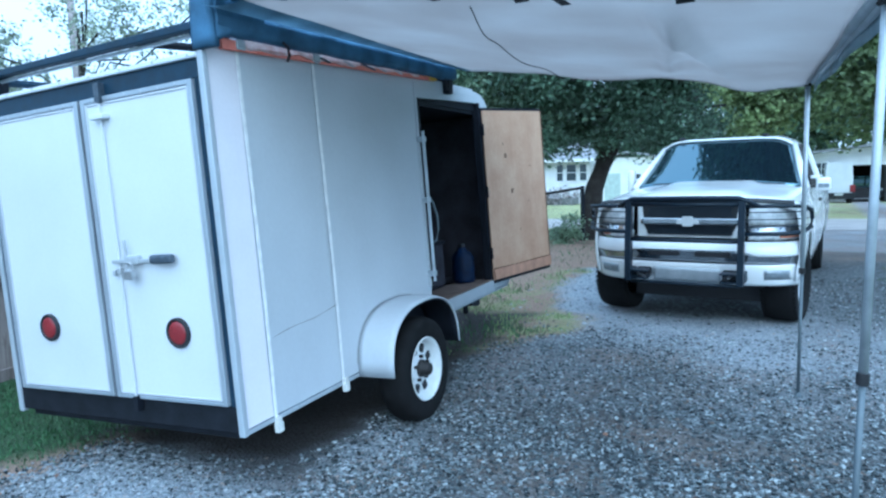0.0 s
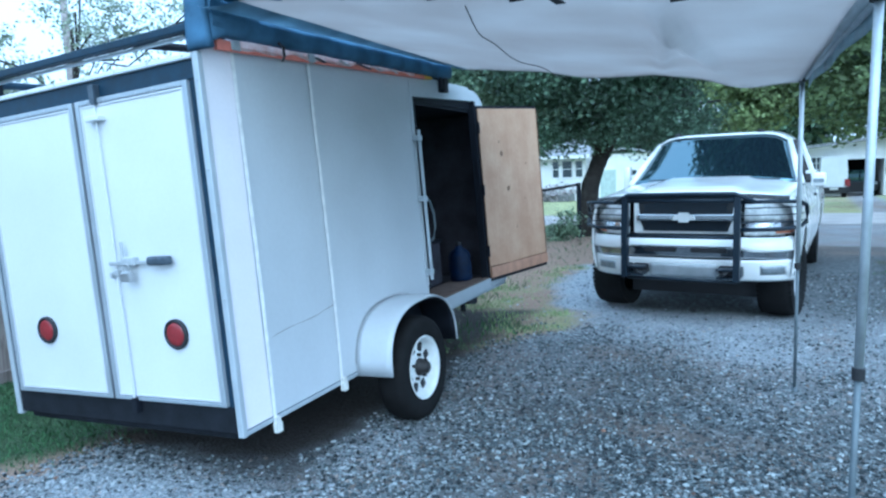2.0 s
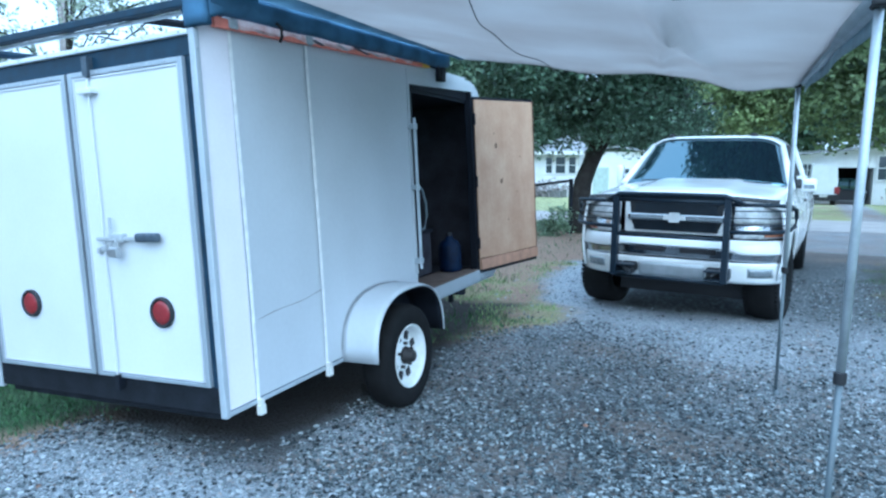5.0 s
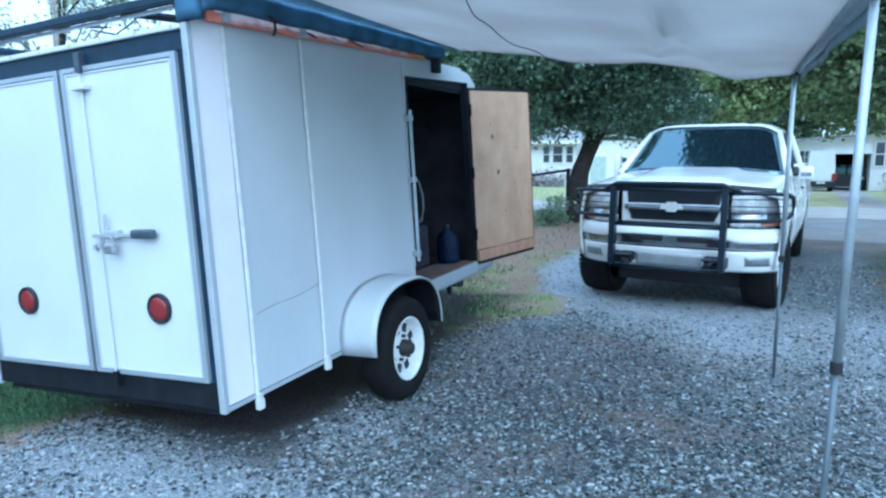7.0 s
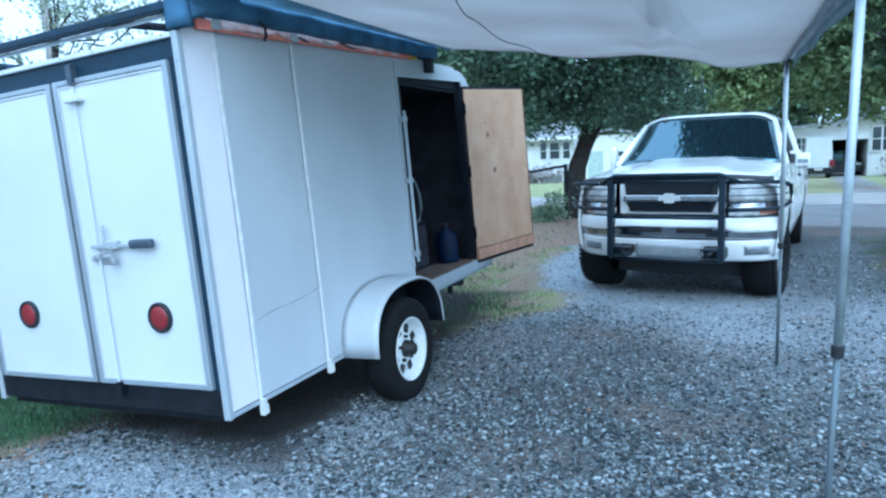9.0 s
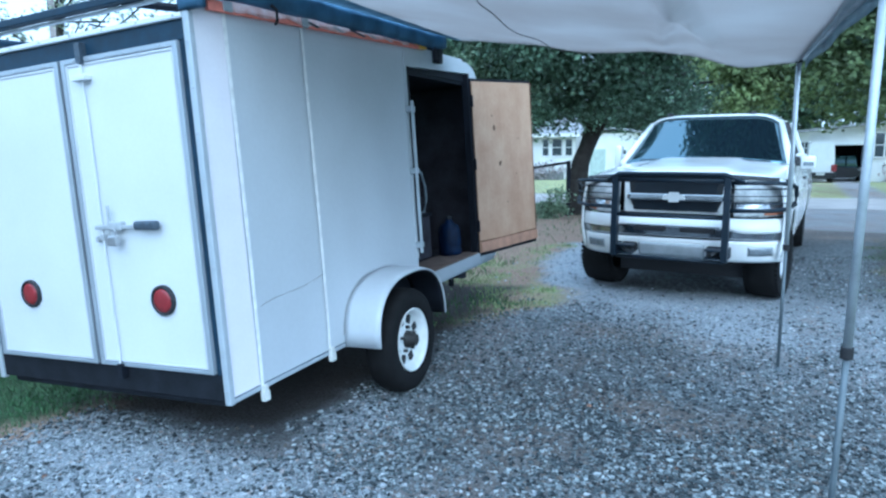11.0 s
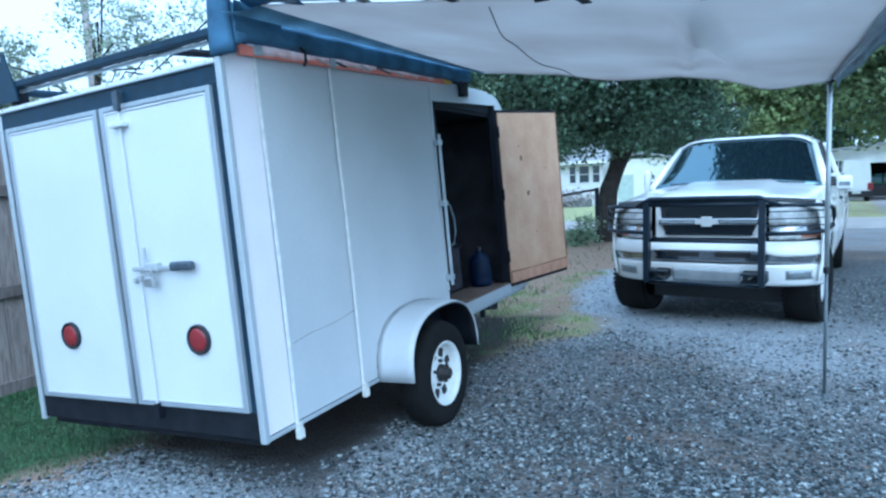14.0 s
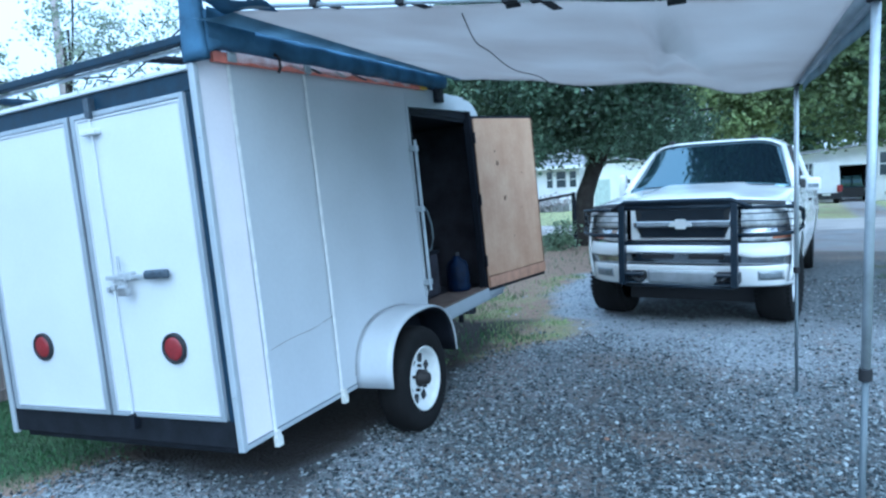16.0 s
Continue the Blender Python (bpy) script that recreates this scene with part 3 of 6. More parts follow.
blades("grass", ((-3.4, -1.1, -1.2, 2.6, 3600, 0.012, 0.036), (-3.4, -0.6, 2.6, 7, 350, 0.03, 0.08), (-3.5, 0.2, 7, 16, 90, 0.04, 0.11)),
       "short mown green lawn grass beside the trailer", 5, GRASS)
blades("dry_grass", ((-1.2, 0.9, 2.5, 8.0, 2400, 0.012, 0.045),),
       "patchy yellow-green grass thinning out into gravel", 6, DRY_GRASS, True)
blades("side_grass", ((-0.6, 0.3, 2.5, 4.0, 1500, 0.03, 0.07), (3.2, 6.5, 1, 12, 700, 0.010, 0.035), (4.2, 8.5, 12, 16, 500, 0.02, 0.07)),
       "thin dark green weeds on bare earth", 8, GRASS)


def fallen_leaves():
    rng = random.Random(12)
    places = [(0.62, -0.25), (0.05, -0.55), (1.05, 0.35), (-0.45, -0.2), (1.6, 0.15), (0.3, 0.9), (1.9, 0.9), (-0.9, -0.35), (0.95, -0.6), (1.35, 1.5), (-1.55, -0.6)]
    for _ in range(26):
        y = rng.uniform(-1.1, -0.1)
        places.append((curve_at(y, LEFT_EDGE) + rng.uniform(-0.22, 0.35), y))
    for x, y in places:
        s = rng.uniform(0.007, 0.014)
        bm = B()
        grid(bm, 4, 4, lambda u, v: ((u - 0.5) * 2 * s * (0.25 + math.sin(math.pi * min(0.98, max(0.02, v)))), (v - 0.5) * 2.4 * s, 0.3 * s * (2 * u - 1) ** 2 + 0.2 * s * math.sin(v * 4)), 0.0012)
        ob = part("fallen_leaf", bm, DRY_LEAF, None, m=pose(x, y, height(x, y) + 0.018, rng.uniform(-15, 15), rng.uniform(-15, 15), rng.uniform(0, 360)))
        tagged(ob, "small dry reddish leaf lying on the gravel", "leaf", "fallen leaves")


fallen_leaves()


# ---- trailer ----
W = 1.698
trailer = root("cargo_trailer", LEAN, "white enclosed cargo trailer with black rear frame, side door open", "trailer")


def top_at(y):
    return 2.172 + 0.042 * min(y, 2.7)


def side_outline(front, n=8):
    pts = [(0.03, 0.39), (0.985, 0.39), (1.0, 0.53), (front, 0.53)]
    zc, yc = top_at(2.9) - 0.30, front - 0.30
    pts += [(yc + 0.30 * math.cos(a), zc + 0.30 * math.sin(a)) for a in [math.pi / 2 * i / n for i in range(n + 1)]]
    return pts + [(0.03, top_at(0.03))]


def side_wall(x0, x1, opening):
    """A flat sheet wall in the y-z plane; the near side has a doorway."""
    bm = B()
    if not opening:
        prism(bm, side_outline(3.48), x0, x1)
        return bm
    arch = [(1.455 + 0.44 * math.copysign(abs(math.cos(a)) ** 0.8, math.cos(a)), 0.385 + 0.37 * abs(math.sin(a)) ** 0.75) for a in [math.pi * (1 - k / 16) for k in range(17)]]
    arch = [(y, max(z, 0.41)) for y, z in arch]
    prism(bm, [(0.03, 0.41)] + arch + [(2.03, 0.535), (2.03, top_at(2.03)), (0.03, top_at(0.03))], x0, x1)
    prism(bm, [(2.03, 2.146), (3.205, 2.196), (3.205, top_at(2.9) - 0.02), (3.18, top_at(2.9)), (2.03, top_at(2.03))], x0, x1)
    zc, yc = top_at(2.9) - 0.30, 3.18
    arc = [(yc + 0.30 * math.cos(a), zc + 0.30 * math.sin(a)) for a in [math.pi / 2 * i / 8 for i in range(8)]]
    prism(bm, [(3.205, 0.61), (3.48, 0.61)] + arc + [(3.205, top_at(2.9) - 0.02)], x0, x1)
    return bm


part("side_panel", side_wall(-0.03, 0.0, True), WHITE, trailer)
part("side_panel", side_wall(-W, -W + 0.03, False), WHITE, trailer)


def roof_sheet():
    zc, yc = top_at(2.9) - 0.30, 3.18
    prof = [(0.0, top_at(0)), (1.4, top_at(1.4)), (2.7, top_at(2.7))]
    prof += [(yc + 0.30 * math.sin(a), zc + 0.30 * math.cos(a)) for a in [math.pi / 2 * i / 8 for i in range(9)]] + [(3.48, 0.61)]
    def f(u, v):
        i = min(int(u * (len(prof) - 1)), len(prof) - 2)
        t = u * (len(prof) - 1) - i
        y, z = lerp(prof[i][0], prof[i + 1][0], t), lerp(prof[i][1], prof[i + 1][1], t)
        return (lerp(-W + 0.004, -0.004, v), y, z + 0.004)
    return grid(B(), len(prof) - 1, 6, f, 0.012)


part("roof", roof_sheet(), WHITE, trailer, smooth=True)
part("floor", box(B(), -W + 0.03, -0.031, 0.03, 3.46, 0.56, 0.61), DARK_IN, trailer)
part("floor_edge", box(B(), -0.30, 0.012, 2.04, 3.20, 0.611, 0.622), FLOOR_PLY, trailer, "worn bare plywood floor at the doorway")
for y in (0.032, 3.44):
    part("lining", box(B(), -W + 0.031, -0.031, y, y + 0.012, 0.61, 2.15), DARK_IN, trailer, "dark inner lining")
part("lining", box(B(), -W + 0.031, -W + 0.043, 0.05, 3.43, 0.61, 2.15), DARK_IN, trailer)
# ceiling and lintel blackened, the interior's gloom put into their colour
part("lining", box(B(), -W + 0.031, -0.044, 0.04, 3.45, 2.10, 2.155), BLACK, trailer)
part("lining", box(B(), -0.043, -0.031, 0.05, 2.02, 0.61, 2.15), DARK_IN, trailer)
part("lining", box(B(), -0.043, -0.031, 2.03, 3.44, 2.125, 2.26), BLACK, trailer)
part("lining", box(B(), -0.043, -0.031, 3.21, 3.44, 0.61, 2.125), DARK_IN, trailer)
sill = part("sill_rail", box(B(), -0.03, 0.02, 1.93, 3.235, 0.524, 0.612, 0.005), POST_ALU, trailer, "scuffed aluminium sill rail")
part("sill_end", box(B(), -0.03, 0.019, 3.242, 3.62, 0.530, 0.610, 0.005), POST_ALU, sill)
part("sill_lip", box(B(), -0.03, 0.012, 1.93, 3.60, 0.503, 0.5235, 0.003), ALU, sill)
part("frame_rail", box(B(), -0.36, -0.26, 0.1, 3.5, 0.46, 0.535), SKIRT, trailer)
part("frame_rail", box(B(), -W + 0.06, -W + 0.16, 0.1, 3.5, 0.44, 0.535), SKIRT, trailer)
part("step_bracket", prism(B(), [(2.72, 0.502), (2.90, 0.502), (2.90, 0.455), (2.85, 0.447), (2.73, 0.475)], -0.06, 0.005), BLACK, trailer)
# unseen plates added low under the floor to keep light off the ground
part("shade_plate", box(B(), -W + 0.05, -0.05, 0.14, 1.00, 0.395, 0.43), SKIRT, trailer)
part("shade_plate", box(B(), -W + 0.05, -0.30, 1.90, 3.40, 0.42, 0.455), SKIRT, trailer)
part("shade_plate", box(B(), -W + 0.18, -0.18, 1.00, 1.90, 0.42, 0.455), SKIRT, trailer)
part("axle", rod(B(), (-W - 0.05, 1.405, 0.326), (0.05, 1.405, 0.326), 0.035), BLACK, trailer)
for x in (-0.11, -W + 0.11):
    bm = B()
    for k in range(4):
        box(bm, x - 0.03, x + 0.03, 1.05 + 0.08 * k, 1.85 - 0.08 * k, 0.40 - 0.012 * k, 0.411 - 0.012 * k)
    part("leaf_spring", bm, RUST, trailer)
# drawbar and jack in front
bm = B()
tube(bm, [(-0.25, 3.3, 0.48), (-W / 2 + 0.04, 4.6, 0.48)], 0.04, 8)
tube(bm, [(-W + 0.25, 3.3, 0.48), (-W / 2 - 0.04, 4.6, 0.48)], 0.04, 8)
part("drawbar", bm, BLACK, trailer)
bm = B()
rod(bm, (-W / 2, 4.45, 0.02), (-W / 2, 4.45, 0.85), 0.03)
rod(bm, (-W / 2, 4.45, 0.0), (-W / 2, 4.45, 0.02), 0.09)
part("jack", bm, BLACK, trailer)

# lower trim along the side and its rivets
trim = part("bottom_trim", box(B(), -0.004, 0.012, 0.0205, 0.985, 0.388, 0.410, 0.004), POST_ALU, trailer)
part("trim_seal", box(B(), 0.0, 0.006, 0.0205, 0.985, 0.4105, 0.4135), KEEPER, trim)
part("top_trim", prism(B(), [(0.03, top_at(0.03) - 0.035), (3.1, top_at(3.1) - 0.035), (3.1, top_at(3.1) + 0.02), (2.3, top_at(2.3) + 0.036), (0.03, top_at(0.03) + 0.038)], 0.0, 0.0009), WHITE, trailer)
part("seam_strip", box(B(), 0.0, 0.006, 2.0, 2.035, 0.76, 2.25, 0.002), WHITE, trailer)


def rivet_mesh():
    bm = B()
    lathe(bm, [(0.0, 0.006), (0.003, 0.005), (0.004, 0.002)], 8, "y")
    me = bpy.data.meshes.new("rivet")
    bm.to_mesh(me)
    bm.free()
    me.materials.append(STEEL)
    return me


RIVET = rivet_mesh()


def rivet(parent, m):
    ob = new("rivet", RIVET)
    ob.parent = parent
    ob.matrix_basis = m
    return ob


part("corner_panel", box(B(), 0.0005, 0.0016, 0.0205, 0.212, 0.414, 2.198), CORNER_WHITE, trailer, "paler corner sheet")
# rear frame
def corner_post(x0, x1, top):
    bm = B()
    box(bm, x0, x1, -0.012, 0.020, 0.385, top, 0.005, 3)
    return bm


post_r = part("corner_post", corner_post(-0.022, 0.014, 2.178), POST_ALU, trailer, "riveted dull aluminium corner post")
post_l = part("corner_post", corner_post(-W - 0.014, -W + 0.022, 2.149), POST_ALU, trailer)
for k in range(9):
    z = 0.45 + 0.2 * k
    rivet(post_r, pose(-0.004, -0.0125, z, 0, 0, 180))
    rivet(post_r, pose(0.0145, 0.005, z + 0.04, 0, 0, -90))
    rivet(post_l, pose(-W + 0.004, -0.0125, z, 0, 0, 180))
part("hinge_channel", box(B(), -0.06, -0.022, 0.0, 0.028, 0.5, 2.062), NAVY, trailer)
part("hinge_channel", box(B(), -W + 0.022, -W + 0.058, 0.0, 0.028, 0.5, 2.062), NAVY, trailer)
part("header", box(B(), -W + 0.02, -0.02, -0.004, 0.03, 2.063, 2.150, 0.003), NAVY, trailer, "navy black header over the doors")
part("rear_skirt", box(B(), -W + 0.022, -0.022, -0.002, 0.03, 0.40, 0.530, 0.004), SKIRT, trailer, "black skirt under the doors")
part("rear_crossmember", box(B(), -W + 0.06, -0.06, 0.03, 0.13, 0.36, 0.47, 0.005), SKIRT, trailer)
roof_edge = part("roof_trim", box(B(), -W - 0.014, -0.0225, -0.016, 0.05, 2.1505, 2.176, 0.004, 2), SCUFF, trailer, "scuffed off-white roof edge trim with screws")
part("trim_lip", box(B(), -W - 0.012, -0.0225, -0.020, -0.0165, 2.1505, 2.157, 0.001), ALU, roof_edge)
for k in range(8):
    rivet(roof_edge, pose(lerp(-W + 0.06, -0.07, k / 7), -0.0165, 2.166, 0, 0, 180))


def rear_door(x0, x1):
    door = part("rear_door", box(B(), x0 + 0.02, x1 - 0.02, -0.014, 0.014, 0.545, 2.045), DOOR_WHITE, trailer, "white flush rear door in an aluminium frame")
    w, lo, hi = 0.028, 0.534, 2.061
    for a, b, c, d in ((x0, x0 + w, lo, hi), (x1 - w, x1, lo, hi), (x0 + w, x1 - w, lo, lo + 0.018), (x0 + w, x1 - w, hi - 0.024, hi)):
        fr = part("door_frame", box(B(), a, b, -0.022, 0.015, c, d, 0.003), ALU, door)
    # pale inner bead with a thin shadow gap to the frame
    i0, i1, j0, j1, g, q = x0 + w, x1 - w, lo + 0.018, hi - 0.024, 0.003, 0.011
    for a, b, c, d in ((i0 + g, i0 + g + q, j0 + g, j1 - g), (i1 - g - q, i1 - g, j0 + g, j1 - g), (i0 + g + q, i1 - g - q, j0 + g, j0 + g + q), (i0 + g + q, i1 - g - q, j1 - g - q, j1 - g)):
        part("door_bead", box(B(), a, b, -0.0195, -0.0135, c, d, 0.002), BEAD, door)
    for a, b, c, d in ((i0, i0 + g, j0, j1), (i1 - g, i1, j0, j1), (i0 + g, i1 - g, j0, j0 + g), (i0 + g, i1 - g, j1 - g, j1)):
        part("gasket", box(B(), a, b, -0.0165, -0.0135, c, d), KEEPER, door)
    for k in range(6):
        rivet(fr, pose(lerp(x0 + 0.1, x1 - 0.1, k / 5), -0.0225, 2.049, 0, 0, 180))
    return door


left_door = rear_door(-1.634, -0.851)
right_door = rear_door(-0.829, -0.062)
part("door_seal", box(B(), -0.850, -0.830, -0.008, 0.012, 0.53, 2.061), BLACK, trailer)


def tail_lamp(x, z, door):
    ring = part("tail_lamp", lathe(B(), [(-0.014, 0.075), (-0.028, 0.075), (-0.033, 0.070), (-0.031, 0.060), (-0.022, 0.058)], 32, "y", (x, 0, z)), SEAL, door, "round red tail lamp in a black rubber ring", True)
    part("lens", lathe(B(), [(-0.02, 0.060), (-0.028, 0.058), (-0.032, 0.045), (-0.034, 0.02), (-0.0345, 0.003)], 32, "y", (x, 0, z)), RED, ring, "red lens", True)


tail_lamp(-0.329, 0.885, right_door)
tail_lamp(-1.307, 0.892, left_door)
# cam bar, brackets and hasp on the right door
bar = part("cam_bar", rod(B(), (-0.675, -0.030, 0.50), (-0.675, -0.030, 2.06), 0.0052), DOOR_WHITE, right_door, "white painted locking bar")
for z in (1.96,):
    part("bar_bracket", box(B(), -0.725, -0.625, -0.056, -0.014, z - 0.012, z + 0.014, 0.005), DOOR_WHITE, bar)
part("keeper", prism(B(), [(-0.692, 2.125), (-0.655, 2.125), (-0.658, 2.035), (-0.672, 2.025), (-0.692, 2.04)], -0.04, -0.004, "xz"), KEEPER, trailer, "grey cam keeper")
part("keeper", prism(B(), [(-0.688, 0.475), (-0.658, 0.475), (-0.654, 0.545), (-0.662, 0.552), (-0.688, 0.548)], -0.040, -0.002, "xz"), BLACK, trailer)
hasp = part("hasp", box(B(), -0.71, -0.43, -0.045, -0.03, 1.234, 1.254, 0.004), PALE_ZINC, right_door, "zinc hasp and cam handle")
bm = B()
box(bm, -0.615, -0.52, -0.052, -0.014, 1.228, 1.272, 0.008)
rod(bm, (-0.60, -0.045, 1.26), (-0.60, -0.045, 1.35), 0.008)
part("latch_plate", bm, PALE_ZINC, hasp)
part("handle_grip", box(B(), -0.428, -0.278, -0.062, -0.026, 1.228, 1.272, 0.014, 3), KEEPER, hasp, "dark slate rubber grip")
lock = part("padlock", box(B(), -0.60, -0.535, -0.075, -0.047, 1.155, 1.205, 0.008), STEEL, hasp, "small steel padlock")
part("shackle", tube(B(), [(-0.588, -0.06, 1.20), (-0.588, -0.06, 1.228), (-0.578, -0.06, 1.240), (-0.558, -0.06, 1.240), (-0.548, -0.06, 1.228), (-0.548, -0.06, 1.20)], 0.004, 8), STEEL, lock)
bm = B()
box(bm, -0.72, -0.70, -0.04, -0.014, 1.17, 1.20, 0.004)
box(bm, -0.69, -0.66, -0.04, -0.014, 1.18, 1.21, 0.004)
part("catch", bm, PALE_ZINC, hasp)

# fenders and wheels
def fender(x0, x1, inset=0.0):
    bm = B()
    n, yc, zc, ry, rz = 22, 1.455, 0.385, 0.47 - inset, 0.395 - inset
    def f(u, v):
        a = math.pi * (1 - u)
        lip = 0.012 * (v > 0.85) * (v - 0.85) / 0.15
        s = abs(math.sin(a)) ** 0.75
        return (lerp(x0, x1, v), yc + ry * math.copysign(abs(math.cos(a)) ** 0.8, math.cos(a)), zc + (rz - lip) * s)
    grid(bm, n, 6, f, 0.008)
    return bm


fend = part("fender", fender(0.0, 0.25), WHITE, trailer, "rounded white steel mudguard", True)
part("fender", fender(-W, -W - 0.25), SCUFF, trailer, "", True)
part("fender_liner", fender(0.002, 0.244, 0.012), BLACK, fend, "dark sheet just inside the mudguard", True)
part("fender_seam", tube(B(), [(0.004, 1.455 - 0.475 * math.copysign(abs(math.cos(a)) ** 0.8, math.cos(a)), 0.387 + 0.40 * abs(math.sin(a)) ** 0.75) for a in [math.pi * k / 30 for k in range(1, 30)]], 0.003, 6), FOG_RIM, fend)
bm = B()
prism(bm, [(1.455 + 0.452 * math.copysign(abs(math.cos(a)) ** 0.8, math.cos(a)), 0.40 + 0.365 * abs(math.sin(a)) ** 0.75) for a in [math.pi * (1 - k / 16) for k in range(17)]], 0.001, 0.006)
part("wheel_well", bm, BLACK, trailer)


def trailer_wheel(xc, side):
    R, w = 0.335, 0.095
    tyre = part("wheel", lathe(B(), [(xc - w * 0.8 * side, 0.20), (xc - w * side, 0.24), (xc - w * side, 0.29), (xc - w * 0.85 * side, 0.322), (xc - w * 0.5 * side, R), (xc, R + 0.002), (xc + w * 0.5 * side, R),
                                     (xc + w * 0.85 * side, 0.322), (xc + w * side, 0.29), (xc + w * side, 0.24), (xc + w * 0.86 * side, 0.203), (xc + w * 0.6 * side, 0.195)], 40, "x", (0, 1.405, 0.326), False), RUBBER, trailer, "black tyre on a white steel wheel", True)
    bm = B()
    lathe(bm, [(xc - 0.05 * side, 0.19), (xc + 0.055 * side, 0.19), (xc + 0.082 * side, 0.206), (xc + 0.090 * side, 0.204), (xc + 0.088 * side, 0.196), (xc + 0.055 * side, 0.180), (xc + 0.015 * side, 0.168), (xc + 0.012 * side, 0.150), (xc + 0.035 * side, 0.09), (xc + 0.04 * side, 0.045)], 40, "x", (0, 1.405, 0.326))
    rim = part("rim", bm, WHEEL_WHITE, tyre, "white modular rim with slots", True)
    for k in range(8):
        a = 2 * math.pi * (k + 0.5) / 8
        c = (xc + 0.026 * side, 1.405 + 0.132 * math.cos(a), 0.326 + 0.132 * math.sin(a))
        bm = B()
        box(bm, -0.004, 0.009, -0.030, 0.030, -0.024, 0.024, 0.006)
        part("slot", bm, SEAL, rim, m=Matrix.Translation(c) @ Matrix.Rotation(a, 4, "X"))
    part("hub", lathe(B(), [(xc + 0.03 * side, 0.058), (xc + 0.06 * side, 0.055), (xc + 0.065 * side, 0.042), (xc + 0.105 * side, 0.038), (xc + 0.112 * side, 0.028)], 20, "x", (0, 1.405, 0.326)), HUB_DARK, tyre, "dark greasy hub cap", True)
    for k in range(5):
        a = 2 * math.pi * k / 5 + 0.3
        p = Vector((xc + 0.03 * side, 1.405 + 0.08 * math.cos(a), 0.326 + 0.08 * math.sin(a)))
        part("lug_nut", rod(B(), p, p + Vector((0.03 * side, 0, 0)), 0.011, n=6), HUB_DARK, tyre)


trailer_wheel(0.160, 1)
trailer_wheel(-W - 0.160, -1)

# open side door
HINGE = Matrix.Translation((0.03, 3.205, 0.009)) @ Matrix.Rotation(radians(-10), 4, "Z")
door = part("side_door", prism(B(), [(0.0, 0.572), (1.132, 0.560), (1.132, 2.19), (0.0, 2.145)], -0.045, -0.012), BLACK, trailer, "side door swung wide open, black edge", m=HINGE)
part("door_lining", prism(B(), [(0.01, 0.604), (1.12, 0.593), (1.12, 2.165), (0.01, 2.12)], -0.012, -0.001), PLY, door, "bare plywood inner face with knots")
part("batten_gap", prism(B(), [(0.01, 0.698), (0.5, 0.694), (1.12, 0.686), (1.12, 0.698), (0.8, 0.702), (0.4, 0.700), (0.01, 0.714)], -0.001, 0.002), KNOT, door, "dark gap above the batten")
part("edge_strip", prism(B(), [(1.108, 0.594), (1.122, 0.594), (1.122, 2.165), (1.108, 2.165)], -0.001, 0.003), KNOT, door)
part("batten", prism(B(), [(0.01, 0.606), (1.12, 0.594), (1.12, 0.686), (0.01, 0.698)], -0.001, 0.012), PINE, door, "reddish pine batten")
for y, z, r in ((0.36, 1.72, 0.026), (0.33, 1.83, 0.010), (0.44, 1.39, 0.024), (0.46, 1.405, 0.012), (0.82, 1.62, 0.008), (0.55, 1.02, 0.010), (0.75, 1.28, 0.007)):
    part("knot", lathe(B(), [(0.0, r), (0.0015, r * 0.8)], 14, "x", (-0.001, y, z)), KNOT, door)
for z in (0.85, 1.4, 1.95):
    part("hinge", rod(B(), (0.004, -0.01, z - 0.05), (0.004, -0.01, z + 0.05), 0.012), BLACK, door)
part("door_jamb", box(B(), -0.05, 0.008, 3.18, 3.215, 0.612, 2.194), BLACK, trailer)
part("door_jamb", box(B(), -0.05, 0.008, 2.035, 2.06, 0.75, 2.144), BLACK, trailer)
latch = part("latch_bar", rod(B(), (0.034, 2.03, 0.80), (0.034, 2.03, 1.90), 0.012), GALV, trailer, "galvanised door bar with a grab handle")
part("grab_handle", tube(B(), [(0.034, 2.035, 1.42), (0.05, 2.07, 1.38), (0.055, 2.11, 1.28), (0.055, 2.115, 1.18), (0.05, 2.08, 1.10), (0.034, 2.035, 1.08)], 0.009, 8), DULL_TUBE, latch)
for z in (0.86, 1.40, 1.84):
    part("bar_guide", box(B(), 0.0, 0.05, 1.99, 2.05, z - 0.02, z + 0.02, 0.006), GALV, latch)

# scrape across the side panel
part("scrape", tube(B(), [(0.0, 0.27 + 0.55 * k / 10, 0.80 + 0.055 * k / 10 + 0.006 * math.sin(k * 0.7)) for k in range(11)], [0.0005 + 0.0011 * abs(math.sin(k * 0.8)) for k in range(11)], 6), RUST, trailer, "thin dark scrape in the paint")

# roof rack
rack = root("roof_rack", LEAN, "black steel roof rack bolted to the trailer roof", "roof rack")
part("rear_bar", box(B(), -1.575, 0.02, -0.02, 0.035, 2.270, 2.308, 0.006), NAVY, rack)
part("lower_rail", rod(B(), (-1.52, 0.03, 2.258), (0.0, 0.03, 2.258), 0.010), GALV, rack, "thin grey lower rail")
part("cross_bar", box(B(), -1.60, 0.0, 1.25, 1.30, 2.30, 2.345, 0.006), BLACK, rack)
part("cross_bar", box(B(), -1.60, 0.0, 2.50, 2.55, 2.34, 2.385, 0.006), BLACK, rack)
for x in (-1.57, -0.04):
    bm = B()
    tube(bm, [(x, 0.0, 2.262), (x, 2.55, 2.335)], 0.022, 8)
    part("side_rail", bm, NAVY, rack)
bm = B()
